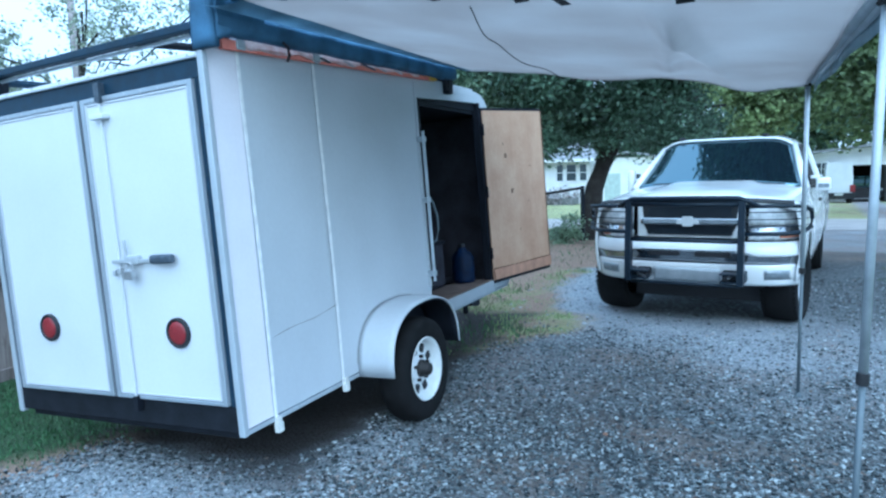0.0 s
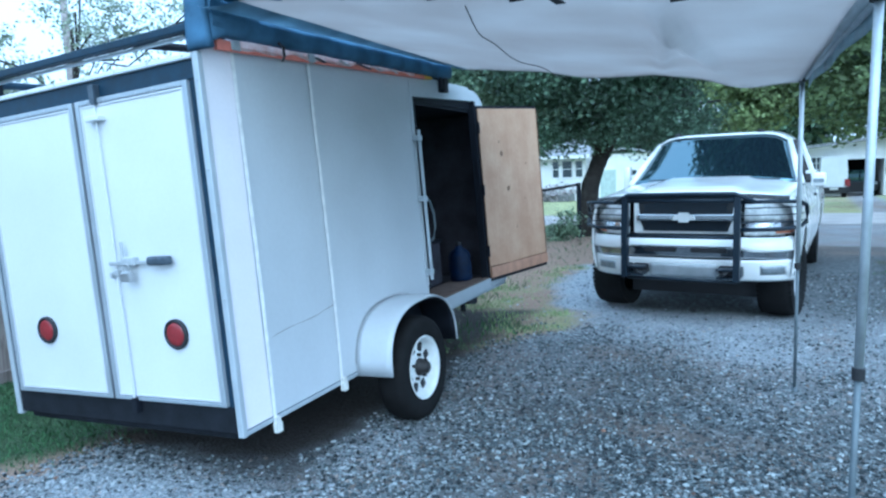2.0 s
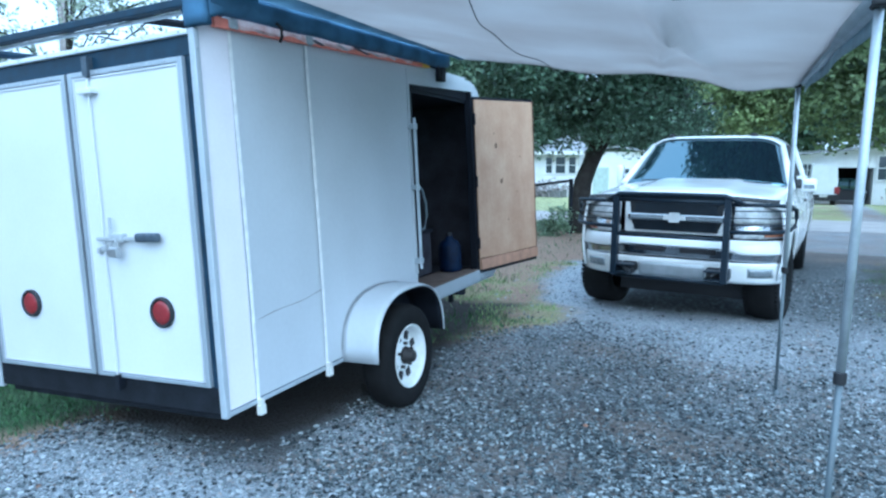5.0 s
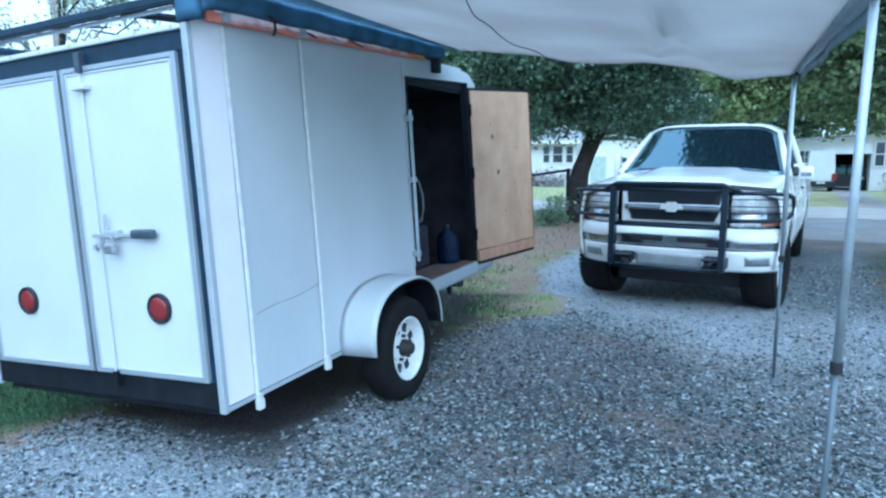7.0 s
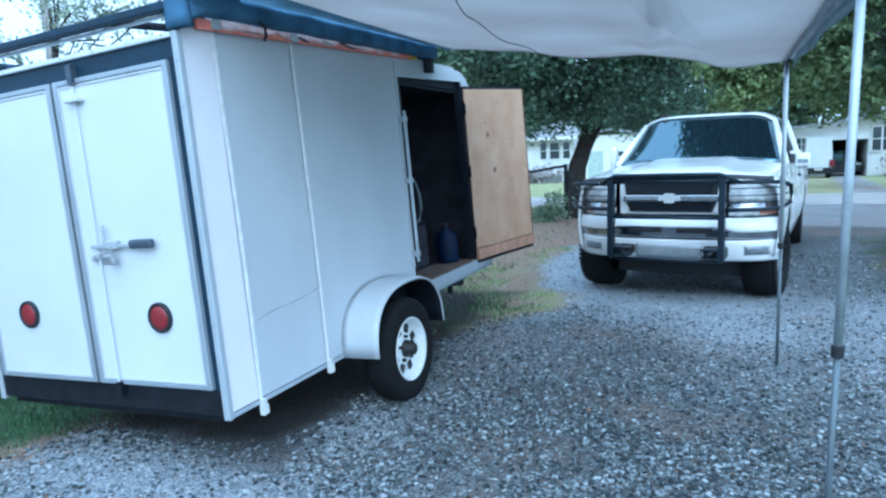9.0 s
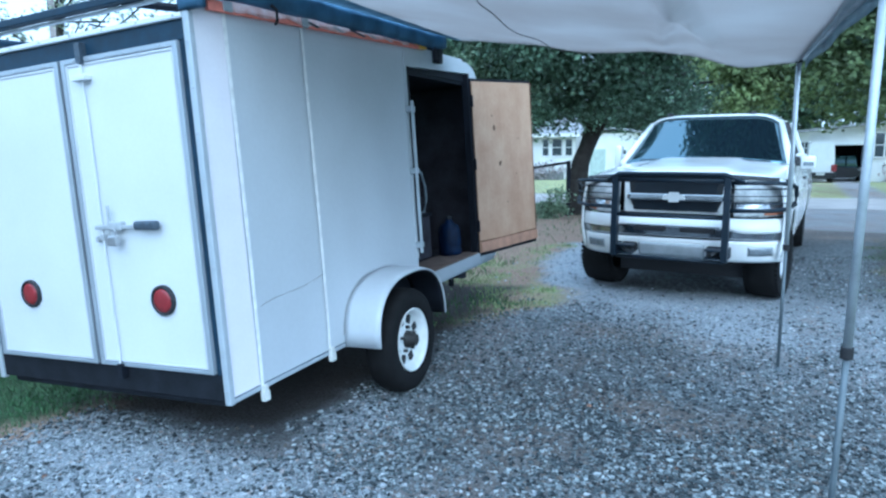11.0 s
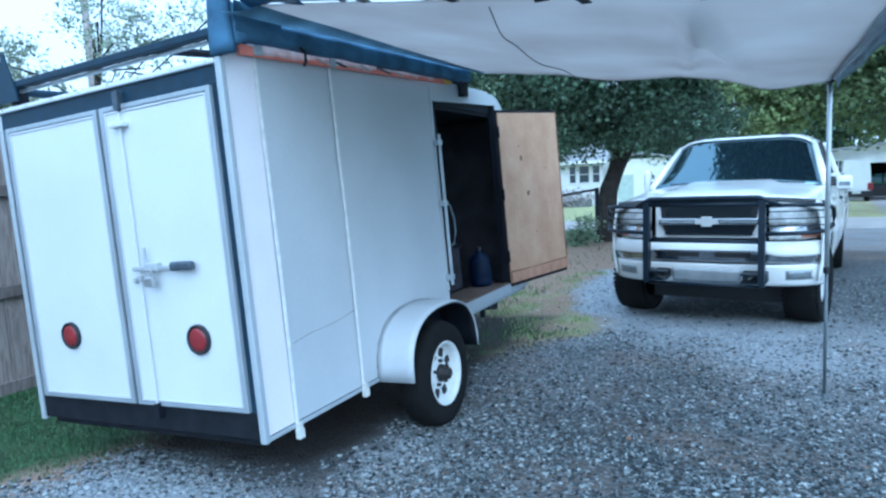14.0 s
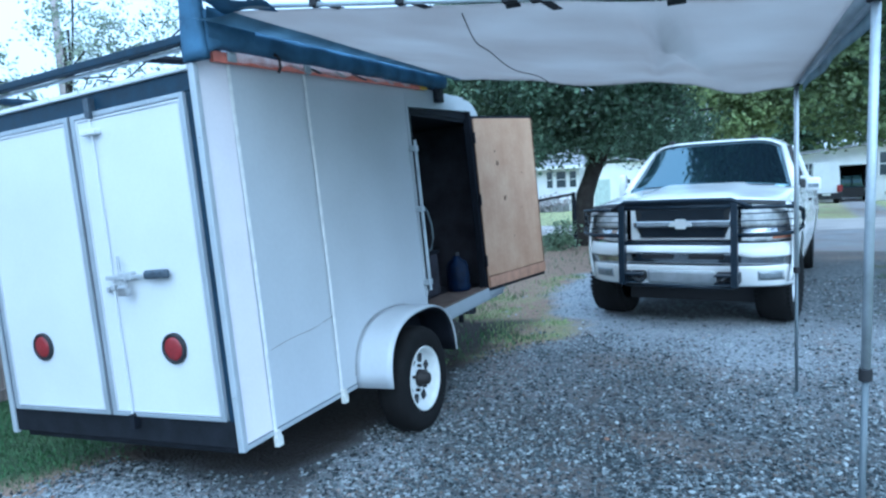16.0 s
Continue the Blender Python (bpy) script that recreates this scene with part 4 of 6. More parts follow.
tube(bm, [(-0.42, 0.03, 2.285), (-0.05, 0.55, 2.245)], 0.02, 8)
part("brace", bm, BLACK, rack)
for y in (0.05, 1.28, 2.52):
    for x in (-1.57, -0.04):
        part("rack_foot", box(B(), x - 0.035, x + 0.035, y - 0.03, y + 0.03, top_at(y) + 0.018, 2.30 + 0.03 * y, 0.004), BLACK, rack)
bm = B()
outline = [(-1.66, 2.196), (-1.46, 2.196), (-1.475, 2.26), (-1.525, 2.41), (-1.545, 2.468), (-1.625, 2.468), (-1.645, 2.31)]
prism(bm, outline, -0.03, -0.018, "xz")
end = part("end_plate", bm, NAVY, rack, "black end plate with a round hole")
part("hole", lathe(B(), [(-0.0312, 0.021), (-0.0325, 0.019)], 18, "y", (-1.585, 0, 2.436)), SILVER_TAPE, end)

# ladder on the roof edge, tied down with straps
ladder = root("ladder", LEAN, "orange fibreglass ladder lying along the trailer roof edge", "ladder")
part("rail", prism(B(), [(0.10, 2.196), (2.22, 2.282), (2.22, 2.308), (0.24, 2.226), (0.22, 2.245), (0.10, 2.245)], 0.013, 0.034), ORANGE, ladder, "orange rail with pale scuffs")
part("rail", prism(B(), [(0.62, 2.213), (2.22, 2.275), (2.22, 2.325), (0.62, 2.268)], -0.40, -0.375), ORANGE, ladder)
rng = random.Random(4)
for k in range(11):
    y = 0.70 + 0.19 * k
    z = 2.22 + 0.039 * y
    if y < 2.15:
        part("rung", rod(B(), (-0.385, y, z), (0.01, y, z), 0.016), SILVER_TAPE, ladder)
def rail_z(y):
    return 2.196 + 0.0406 * (y - 0.10)


low = [(0.22 + 0.07 * k, rail_z(0.22 + 0.07 * k) + 0.015 + rng.uniform(-0.012, 0.012)) for k in range(27)]
def wrap_sheet(u, v):
    y, z = low[min(26, round(u * 26))]
    return (0.036 + 0.006 * math.sin(u * 40) * v, y, lerp(z, rail_z(y) + 0.062 - 0.004 * y, v))


part("wrap", grid(B(), 26, 3, wrap_sheet), WRAP, ladder, "torn pale plastic wrap along the rail top")
for k in range(7):
    y = 0.62 + 0.21 * k + rng.uniform(-0.05, 0.05)
    z0, ln = rail_z(y), rng.uniform(0.10, 0.18)
    part("tape", prism(B(), [(y, z0 + 0.030), (y + ln, z0 + 0.006 + 0.04 * ln), (y + ln + 0.03, z0 + 0.014 + 0.04 * ln), (y + 0.03, z0 + 0.042)], 0.0367, 0.0385), rng.choice((WRAP, SILVER_TAPE, KEEPER)), ladder, "loose strip of tape")
part("end_cap", prism(B(), [(2.20, 2.284), (2.34, 2.292), (2.32, 2.322), (2.20, 2.330)], 0.0, 0.034), YELLOW, ladder, "yellow end cap")


def strap(y, m):
    s = root("tie_down_strap", m, "white webbing tie-down strap hooked under the trailer side", "strap", "tie-down straps")
    zt = 2.255
    def f(u, v):
        z = lerp(0.42, zt, u)
        bow = 0.004 * math.sin(u * math.pi)
        return (0.0105 + bow, lerp(-0.011, 0.011, v) + 0.004 * math.sin(u * 5), z)
    part("webbing", grid(B(), 16, 1, f, 0.003), STRAP, s)
    part("hook", prism(B(), [(-0.019, 0.352), (0.021, 0.352), (0.021, 0.398), (0.013, 0.404), (0.013, 0.43), (-0.013, 0.43), (-0.013, 0.404), (-0.019, 0.398)], 0.008, 0.034), PLUG, s, "cream plastic edge hook")
    bm = B()
    box(bm, 0.008, 0.042, -0.030, 0.030, 2.225, 2.275, 0.006)
    box(bm, -0.03, 0.02, -0.02, 0.02, 2.255, 2.285, 0.005)
    part("buckle", bm, GALV, s, "grey metal buckle")
    return s


strap(0, LEAN @ Matrix.Translation((0, 0.220, -0.02)))
strap(0, LEAN @ Matrix.Translation((0, 0.815, 0.0)))

# things inside the doorway
jug = root("water_jug", LEAN @ Matrix.Translation((-0.20, 3.06, 0.622)) @ Matrix.Scale(0.8, 4), "translucent blue plastic water jug on the trailer floor", "jug")
part("jug_body", lathe(B(), [(0.0, 0.10), (0.01, 0.12), (0.06, 0.125), (0.09, 0.118), (0.12, 0.125), (0.20, 0.125), (0.23, 0.118), (0.27, 0.124), (0.33, 0.10), (0.36, 0.05), (0.40, 0.032)], 28, "z"), JUG, jug, "", True)
part("cap", lathe(B(), [(0.395, 0.034), (0.43, 0.034), (0.435, 0.028)], 20, "z"), SEAL, jug)
crate = root("storage_crate", LEAN @ Matrix.Translation((-0.55, 2.75, 0.612)), "dark plastic storage crate on the trailer floor", "crate")
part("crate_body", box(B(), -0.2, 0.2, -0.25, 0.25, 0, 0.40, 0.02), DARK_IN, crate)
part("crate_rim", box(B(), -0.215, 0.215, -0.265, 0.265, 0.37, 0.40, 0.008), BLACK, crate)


# ---- awning ----
awning = root("awning", pose(0, 0, 0), "grey canvas pull-out awning in a navy bag on the roof rack", "awning")
NEAR, FAR = Vector((2.452, 0.17, 2.055)), Vector((2.405, 2.69, 2.085))


def tl(x, y, z):
    return LEAN @ Vector((x, y, z))


def canopy_at(u, v):
    y = lerp(lerp(0.10, 0.17, u), 2.69, v)
    x = lerp(0.0, lerp(2.44, 2.40, v), u)
    z = lerp(2.40, 2.085, u) - (0.04 * math.sin(math.pi * u)) * math.sin(math.pi * v)
    dip = math.exp(-((u - 0.86) / 0.09) ** 2) * 0.055 + math.exp(-((u - 0.42) / 0.10) ** 2) * 0.022 + math.exp(-((u - 0.62) / 0.05) ** 2) * -0.012
    z -= dip * v ** 2
    fold = 0.028 * math.exp(-((u - 0.74 - 0.10 * (v - 0.1)) / 0.018) ** 2) + 0.026 * math.exp(-((u - 0.75 + 0.12 * (v - 0.1)) / 0.016) ** 2)
    z -= fold * (1 - v) * 2.6 * min(1, v * 6)
    z += 0.006 * noise.noise((u * 9, v * 7, 2)) + 0.010 * noise.noise((u * 3, v * 4, 5))
    return (x, y, z)


part("canopy", grid(B(), 64, 40, canopy_at, 0.002), CANVAS, awning, "grey canvas canopy sagging between its poles", True)
# hem rolled over the far edge
part("hem", tube(B(), [Vector(canopy_at(k / 40, 1.0)) + Vector((0, 0.004, 0)) for k in range(41)], 0.007, 6), CANVAS, awning)
# seam rope on the underside
part("cord", tube(B(), [Vector(canopy_at(u, v)) - Vector((0, 0, 0.012 + 0.02 * math.sin(v * 9) ** 2)) for u, v in [(0.452 - 0.085 * math.sin(min(1, k / 12) * 1.57), 0.03 + 0.96 * k / 24) for k in range(25)]], 0.0028, 6), SEAL, awning, "thin dark cord under the canvas")


def flap(u, v):
    """A navy gusset along the bag that closes the gap under the canopy."""
    a = Vector(canopy_at(0.02, v))
    lo = tl(0.088, lerp(-0.05, 2.58, v), 2.345 + 0.026 * a.y)
    p = lo.lerp(a - Vector((0, 0, 0.004)), u)
    return p - Vector((0, 0, 0.012 * math.sin(math.pi * u)))


part("gusset", grid(B(), 6, 24, flap), GUSSET, awning, "navy vinyl gusset", True)


def bag():
    bm = B()
    n, ring = 26, []
    for i in range(n + 1):
        y = lerp(0.025, 2.60, i / n)
        sag = 0.010 * noise.noise((y * 4, 1, 1))
        tall = 0.06 * max(0.0, 1 - (y - 0.025) / 0.16)
        zb, zt = (2.215 if y < 0.03 else 2.252 + 0.026 * y) + sag, 2.345 + 0.026 * y + tall
        out = 0.085 + 0.012 * noise.noise((y * 5, 4, 2))
        sec = [(-0.07, zb + 0.03), (-0.03, zb - 0.005), (out - 0.02, zb + 0.004), (out, zb + 0.02), (out + 0.004, (zb + zt) / 2), (out, zt - 0.02), (out - 0.03, zt + 0.01), (0.0, zt + 0.012), (-0.05, zt + 0.012), (-0.08, zt)]
        sec = [(lerp(0.03, out, (x + 0.07) / (out + 0.07)), z) for x, z in sec]
        ring.append([bm.verts.new(tl(x, y, z)) for x, z in sec])
    for a, b in zip(ring, ring[1:]):
        for k in range(len(a)):
            bm.faces.new((a[k], a[(k + 1) % len(a)], b[(k + 1) % len(a)], b[k]))
    bm.faces.new(ring[0])
    bm.faces.new(list(reversed(ring[-1])))
    bmesh.ops.recalc_face_normals(bm, faces=bm.faces)
    return bm


case = part("bag", bag(), VINYL, awning, "creased navy vinyl storage bag", True)
def hood_flap(u, v):
    return tl(lerp(0.06, lerp(0.16, 0.34, v), u), lerp(-0.045, 0.10, v) + 0.015 * math.sin(u * 6), 2.56 - 0.13 * v * u - 0.05 * v + 0.012 * math.sin(u * 8 + v * 3))


part("bag_flap", grid(B(), 12, 8, hood_flap, 0.004), VINYL, case, "", True)
def end_cover(u, v):
    x, y = lerp(-0.02, 0.30, u), lerp(-0.035, lerp(0.115, 0.10, u), v)
    return (x, y, 2.398 - 0.13 * x + 0.02 * (1 - v) + 0.008 * math.sin(u * 6 + v * 5))


part("end_block", grid(B(), 6, 8, lambda u, v: tl(lerp(-0.020, 0.080, u), 0.03 - 0.006 * math.sin(u * 4 + v * 3), lerp(2.186, 2.50, v)), 0.05), VINYL, case, "square navy end of the bag", True)
part("end_back", grid(B(), 6, 6, lambda u, v: (-0.045 + 0.005 * math.sin(v * 8), lerp(0.03, 0.35, u), lerp(2.28, 2.415, v)), 0.003), VINYL, case)
part("end_cover", grid(B(), 10, 8, end_cover), VINYL, case, "blue cloth between the bag and the canopy", True)
part("mount_bracket", box(B(), -0.14, -0.07, 2.50, 2.58, 2.21, 2.36, 0.006), BLACK, awning)
part("tie_cord", tube(B(), [tl(0.09, 0.47, 2.27), tl(0.115, 0.475, 2.245), tl(0.105, 0.49, 2.205), tl(0.06, 0.53, 2.195)], 0.008, 8), SEAL, awning)
part("tie_cord", tube(B(), [tl(0.06, 2.42, 2.33), tl(0.075, 2.42, 2.28), tl(0.07, 2.43, 2.22)], 0.010, 8), SEAL, awning)
# near rafter, far rafter, outer beam
part("rafter", tube(B(), [(0.05, 0.075, 2.405), (1.2, 0.085, 2.250), (2.44, 0.13, 2.085)], 0.010, 10), GALV, awning, "slim galvanised rafter", True)
part("rafter", tube(B(), [(0.05, 2.60, 2.41), (2.40, 2.62, 2.13)], 0.011, 8), GALV, awning, "", True)
d = (FAR - NEAR).normalized()
bm = B()
for k, (dx, dz, r) in enumerate(((0.0, 0.03, 0.022), (0.022, 0.015, 0.016), (0.012, 0.05, 0.016))):
    tube(bm, [NEAR + Vector((dx, -0.04, dz)), FAR + Vector((dx, 0.03, dz))], r, 8)
part("front_beam", bm, GALV, awning, "grey front beam with rolled canvas edge", True)
bm = B()
def valance(u, v):
    p = NEAR.lerp(FAR, v) + Vector((0.03 + 0.01 * math.sin(v * 14), 0, 0.045 - 0.09 * u))
    return p
part("edge_binding", grid(B(), 3, 20, valance, 0.003), FADED, awning, "blue binding along the front beam", True)


def pole(foot, top, r0, r1, joint):
    mid = foot.lerp(top, (joint - foot.z) / (top.z - foot.z))
    p = part("pole", rod(B(), mid, top, r0), GALV, awning, "telescopic galvanised pole", True)
    part("inner_tube", rod(B(), foot, mid, r1), DULL_TUBE, p, "", True)
    part("clamp", lathe(B(), [(joint - 0.022, r0 + 0.003), (joint - 0.020, r0 + 0.006), (joint + 0.016, r0 + 0.006), (joint + 0.019, r0 + 0.002)], 16, "z", (mid.x, mid.y, 0)), SEAL, p, "black plastic clamp")
    part("foot", lathe(B(), [(0.0, 0.024), (0.006, 0.024), (0.012, 0.018), (0.03, r1 + 0.003)], 16, "z", (foot.x, foot.y, foot.z)), DULL_TUBE, p)
    part("corner_joint", box(B(), top.x - 0.026, top.x + 0.024, top.y - 0.06, top.y + 0.022, top.z - 0.015, top.z + 0.05, 0.010, 3), SEAL, p)


pole(Vector((2.442, 0.16, height(2.442, 0.16))), Vector((2.474, 0.16, 2.07)), 0.0138, 0.0108, 0.90)
pole(Vector((2.405, 2.69, height(2.405, 2.69))), Vector((2.405, 2.69, 2.09)), 0.0148, 0.0110, 0.87)


def tab(x, length, skew, w=0.03):
    z = lerp(2.41, 2.075, (x - 0.05) / 2.39)
    def f(u, v):
        return (x + lerp(-w / 2, w / 2, u) + skew * v, 0.075 + 0.05 * v, z + 0.012 - length * v)
    part("fastener_strap", grid(B(), 1, 5, f, 0.004), SEAL, awning, "black fastening strap")
    part("strap_loop", box(B(), x - w / 2, x + w / 2, 0.062, 0.104, z - 0.012, z + 0.022, 0.004), SEAL, awning)


for x, ln, sk, w in ((0.50, 0.035, 0.10, 0.035), (0.90, 0.04, 0.10, 0.035), (1.345, 0.03, 0.0, 0.055), (1.44, 0.05, 0.07, 0.035), (1.91, 0.03, 0.0, 0.06)):
    tab(x, ln, sk, w)


# ---- pick-up truck ----
truck = root("pickup_truck", pose(1.505, 4.378, 0, 0, 0, -6.4), "white pick-up truck with a black grille guard, parked on gravel", "truck")
AXLES = (0.86, 4.60)


def half_width(z):
    return 0.955 + 0.045 * math.sin(min(1, max(0, (z - 0.45) / 0.75)) * math.pi) - 0.03 * max(0, (z - 1.1) / 0.2)


def arch(y, base):
    z = base
    for a in AXLES:
        k = 0.50 ** 2 - (y - a) ** 2
        if k > 0:
            z = max(z, 0.40 + math.sqrt(k))
    return z


def body_side(sx, y0, y1, top):
    ys = steps([(y0, y1, 0.07)])
    def f(u, v):
        y = lerp(y0, y1, u)
        z = lerp(arch(y, 0.50), top(y), v)
        taper = 0.09 * max(0, (0.55 - y) / 0.55) ** 2
        return (sx * (half_width(z) - taper), y, z)
    return grid(B(), len(ys), 10, f, 0.02)


def belt(y):
    return 1.20 + 0.10 * min(1, max(0, (y - 0.2) / 1.2)) if y < 1.6 else 1.30


for sx in (-1, 1):
    part("front_fender", body_side(sx, 0.22, 1.55, belt), TRUCK_WHITE, truck, "", True)
    d = part("door", body_side(sx, 1.56, 3.75, lambda y: 1.30), TRUCK_WHITE, truck, "", True)
    part("door_handle", box(B(), sx * 1.0 - 0.015, sx * 1.0 + 0.02, 2.5, 2.68, 1.12, 1.15, 0.01), GRILLE_DARK, d)
    part("bed_side", body_side(sx, 3.80, 5.75, lambda y: 1.36), TRUCK_WHITE, truck, "", True)
    part("wheel_arch_liner", box(B(), sx * 0.55 - 0.02, sx * 0.55 + 0.02, 0.45, 1.45, 0.45, 1.05), GRILLE_DARK, truck)
    part("wheel_arch_liner", box(B(), sx * 0.55 - 0.02, sx * 0.55 + 0.02, 4.1, 5.1, 0.45, 1.05), GRILLE_DARK, truck)


def bonnet(u, v):
    x = lerp(-0.93, 0.93, u)
    y = lerp(0.20, 1.48, v)
    z = 1.205 + 0.075 * (1 - (x / 0.93) ** 4) + 0.10 * v ** 0.8
    dome = 0.028 * (1 / (1 + math.exp((abs(x) - 0.45) * 40)))
    z += dome * min(1, v * 5)
    y -= 0.10 * (1 - (x / 0.93) ** 2) * (1 - v)
    if v < 0.08:
        z -= 0.05 * (1 - v / 0.08) ** 2
    return (x, y, z)


part("hood", grid(B(), 40, 24, bonnet, 0.015), TRUCK_WHITE, truck, "", True)
part("cowl", box(B(), -0.84, 0.84, 1.40, 1.62, 1.28, 1.335, 0.01), GRILLE_DARK, truck)


def roof_z(s):
    return 1.785 + 0.105 * (1 - min(1, abs(s)) ** 7)


def screen(u, v):
    x = lerp(lerp(-0.895, 0.895, u), lerp(-0.735, 0.735, u), v)
    k = 1 - (2 * u - 1) ** 2
    zt = roof_z(x / 0.74) - 0.012
    return (x, lerp(1.50 - 0.17 * k, 2.185 - 0.095 * k, v), lerp(1.335 + 0.03 * k, zt, v))


part("windshield", grid(B(), 20, 12, screen, 0.006), WINDSCREEN, truck, "dark windscreen mirroring sky and trees", True)


def cab_roof(u, v):
    x = lerp(-0.745, 0.745, u)
    k = 1 - abs(2 * u - 1) ** 2.6
    y = lerp(2.17, 3.62, v) - 0.10 * (1 - (2 * u - 1) ** 2) * (1 - v)
    e = min(1, v * 6) * min(1, (1 - v) * 8)
    return (x, y, roof_z(2 * u - 1) + 0.025 * math.sin(math.pi * v) + 0.01 * e)


roof = part("roof", grid(B(), 40, 20, cab_roof, 0.02), TRUCK_WHITE, truck, "", True)
for sx in (-1, 1):
    part("pillar", tube(B(), [(sx * 0.905, 1.49, 1.31), (sx * 0.825, 1.85, 1.56), (sx * 0.735, 2.23, 1.79)], [0.045, 0.04, 0.036], 8), TRUCK_WHITE, truck, "", True)
    part("pillar", tube(B(), [(sx * 0.91, 2.75, 1.29), (sx * 0.74, 2.75, 1.79)], 0.05, 8), GRILLE_DARK, truck)
    part("pillar", tube(B(), [(sx * 0.91, 3.66, 1.29), (sx * 0.74, 3.55, 1.79)], 0.07, 8), TRUCK_WHITE, truck)
    def pane(u, v, sx=sx):
        return (sx * lerp(0.905, 0.725, v), lerp(lerp(1.60, 2.25, v), 3.60, u), lerp(1.30, 1.77, v))
    part("side_window", grid(B(), 6, 4, pane, 0.005), WINDSCREEN, truck)
    mx, hw = (1.06, 0.075) if sx > 0 else (1.05, 0.04)
    m = part("mirror", box(B(), sx * mx - hw, sx * mx + hw, 1.80, 1.93, 1.262, 1.41 if sx > 0 else 1.545, 0.03, 4), TRUCK_WHITE, truck, "white door mirror" if sx > 0 else "folded white towing mirror", True)
    if sx > 0:
        part("mirror_lens", box(B(), mx - 0.05, mx + 0.055, 1.792, 1.802, 1.30, 1.345, 0.004), FOG, m)
    inner = sx * (mx - hw + 0.02)
    part("mirror_arm", box(B(), min(sx * 0.93, inner), max(sx * 0.93, inner), 1.84, 1.89, 1.40, 1.435, 0.008), TRUCK_WHITE, m)
    part("mirror_arm", box(B(), min(sx * 0.93, inner), max(sx * 0.93, inner), 1.84, 1.89, 1.30, 1.33, 0.008), GRILLE_DARK, m)
part("rear_window", box(B(), -0.70, 0.70, 3.64, 3.66, 1.32, 1.75), WINDSCREEN, truck)
part("cab_back", box(B(), -0.92, 0.92, 3.66, 3.70, 0.6, 1.32), TRUCK_WHITE, truck)
part("bed_floor", box(B(), -0.90, 0.90, 3.75, 5.72, 0.80, 0.86), GRILLE_DARK, truck)
part("tailgate", box(B(), -0.90, 0.90, 5.72, 5.78, 0.75, 1.36, 0.015), TRUCK_WHITE, truck)
part("dashboard", box(B(), -0.78, 0.78, 1.62, 1.95, 1.20, 1.30, 0.03), GRILLE_DARK, truck)
for x in (-0.35, 0.42):
    part("seat", box(B(), x - 0.25, x + 0.25, 2.55, 2.75, 0.9, 1.60, 0.06, 3), GRILLE_DARK, truck)
for x in (-0.50, 0.44):
    part("cab_lamp", lathe(B(), [(0.0, 0.045), (0.02, 0.04), (0.032, 0.02)], 14, "z", (x, 2.14, 1.898)), SEAL, roof, "small dark clearance lamp")
for x, a in ((-0.30, 8), (0.36, 8)):
    w = part("wiper", tube(B(), [(x - 0.36, 1.355, 1.375), (x, 1.325, 1.385), (x + 0.36, 1.38, 1.362)], 0.009, 6), GRILLE_DARK, truck)
# underside, set low and wide to deepen the shade below the truck
part("underbody", box(B(), -0.62, 0.62, 0.45, 5.6, 0.40, 0.75, 0.03), GRILLE_DARK, truck)
for sx in (-1, 1):
    part("rocker_panel", box(B(), sx * 0.80 - 0.14, sx * 0.80 + 0.14, 1.42, 4.0, 0.40, 0.60, 0.03), GRILLE_DARK, truck)
part("front_axle", rod(B(), (-0.7, 0.86, 0.39), (0.7, 0.86, 0.39), 0.06), GRILLE_DARK, truck)


def truck_wheel(x, y, sx, steer):
    m = Matrix.Translation((x, y, 0.39)) @ Matrix.Rotation(radians(steer), 4, "Z")
    R, w = 0.39, 0.16
    bm = lathe(B(), [(-w * 0.8, 0.22), (-w, 0.26), (-w, 0.33), (-w * 0.88, 0.372), (-w * 0.6, R), (0, R + 0.003), (w * 0.6, R), (w * 0.88, 0.372), (w, 0.33), (w, 0.26), (w * 0.8, 0.22)], 40, caps=False)
    t = part("wheel", bm, RUBBER, truck, "black all-terrain tyre", True, m)
    for k in range(48):
        a = 2 * math.pi * k / 48
        for s in (-1, 1):
            bm2 = box(B(), s * w * 0.90 - 0.014, s * w * 0.90 + 0.014, -0.015, 0.015, 0.35, 0.377)
            if s == sx or y < 2:
                lug = bm2
                me = LUG.setdefault(s, None)
                if me is None:
                    me = bpy.data.meshes.new("tread_block")
                    lug.to_mesh(me)
                    me.materials.append(RUBBER)
                    LUG[s] = me
                ob = new("tread_block", me)
                ob.parent = t
                ob.matrix_basis = Matrix.Rotation(a, 4, "X")
            bm2.free()
    part("rim", lathe(B(), [(sx * 0.02, 0.215), (sx * 0.11, 0.222), (sx * 0.118, 0.215), (sx * 0.10, 0.19), (sx * 0.06, 0.16), (sx * 0.075, 0.08), (sx * 0.085, 0.04)], 36), ALLOY, t, "silver alloy rim", True)
    for k in range(6):
        a = 2 * math.pi * k / 6
        part("rim_hole", box(B(), sx * 0.07 - 0.012, sx * 0.07 + 0.012, -0.03, 0.03, 0.105, 0.165, 0.01), SEAL, t, m=Matrix.Rotation(a, 4, "X"))
    return t


LUG = {}
for y in AXLES:
    for sx in (-1, 1):
        truck_wheel(sx * (0.80 if sx > 0 or y > 2 else 0.86), y, sx, -7 if y < 2 else 0)

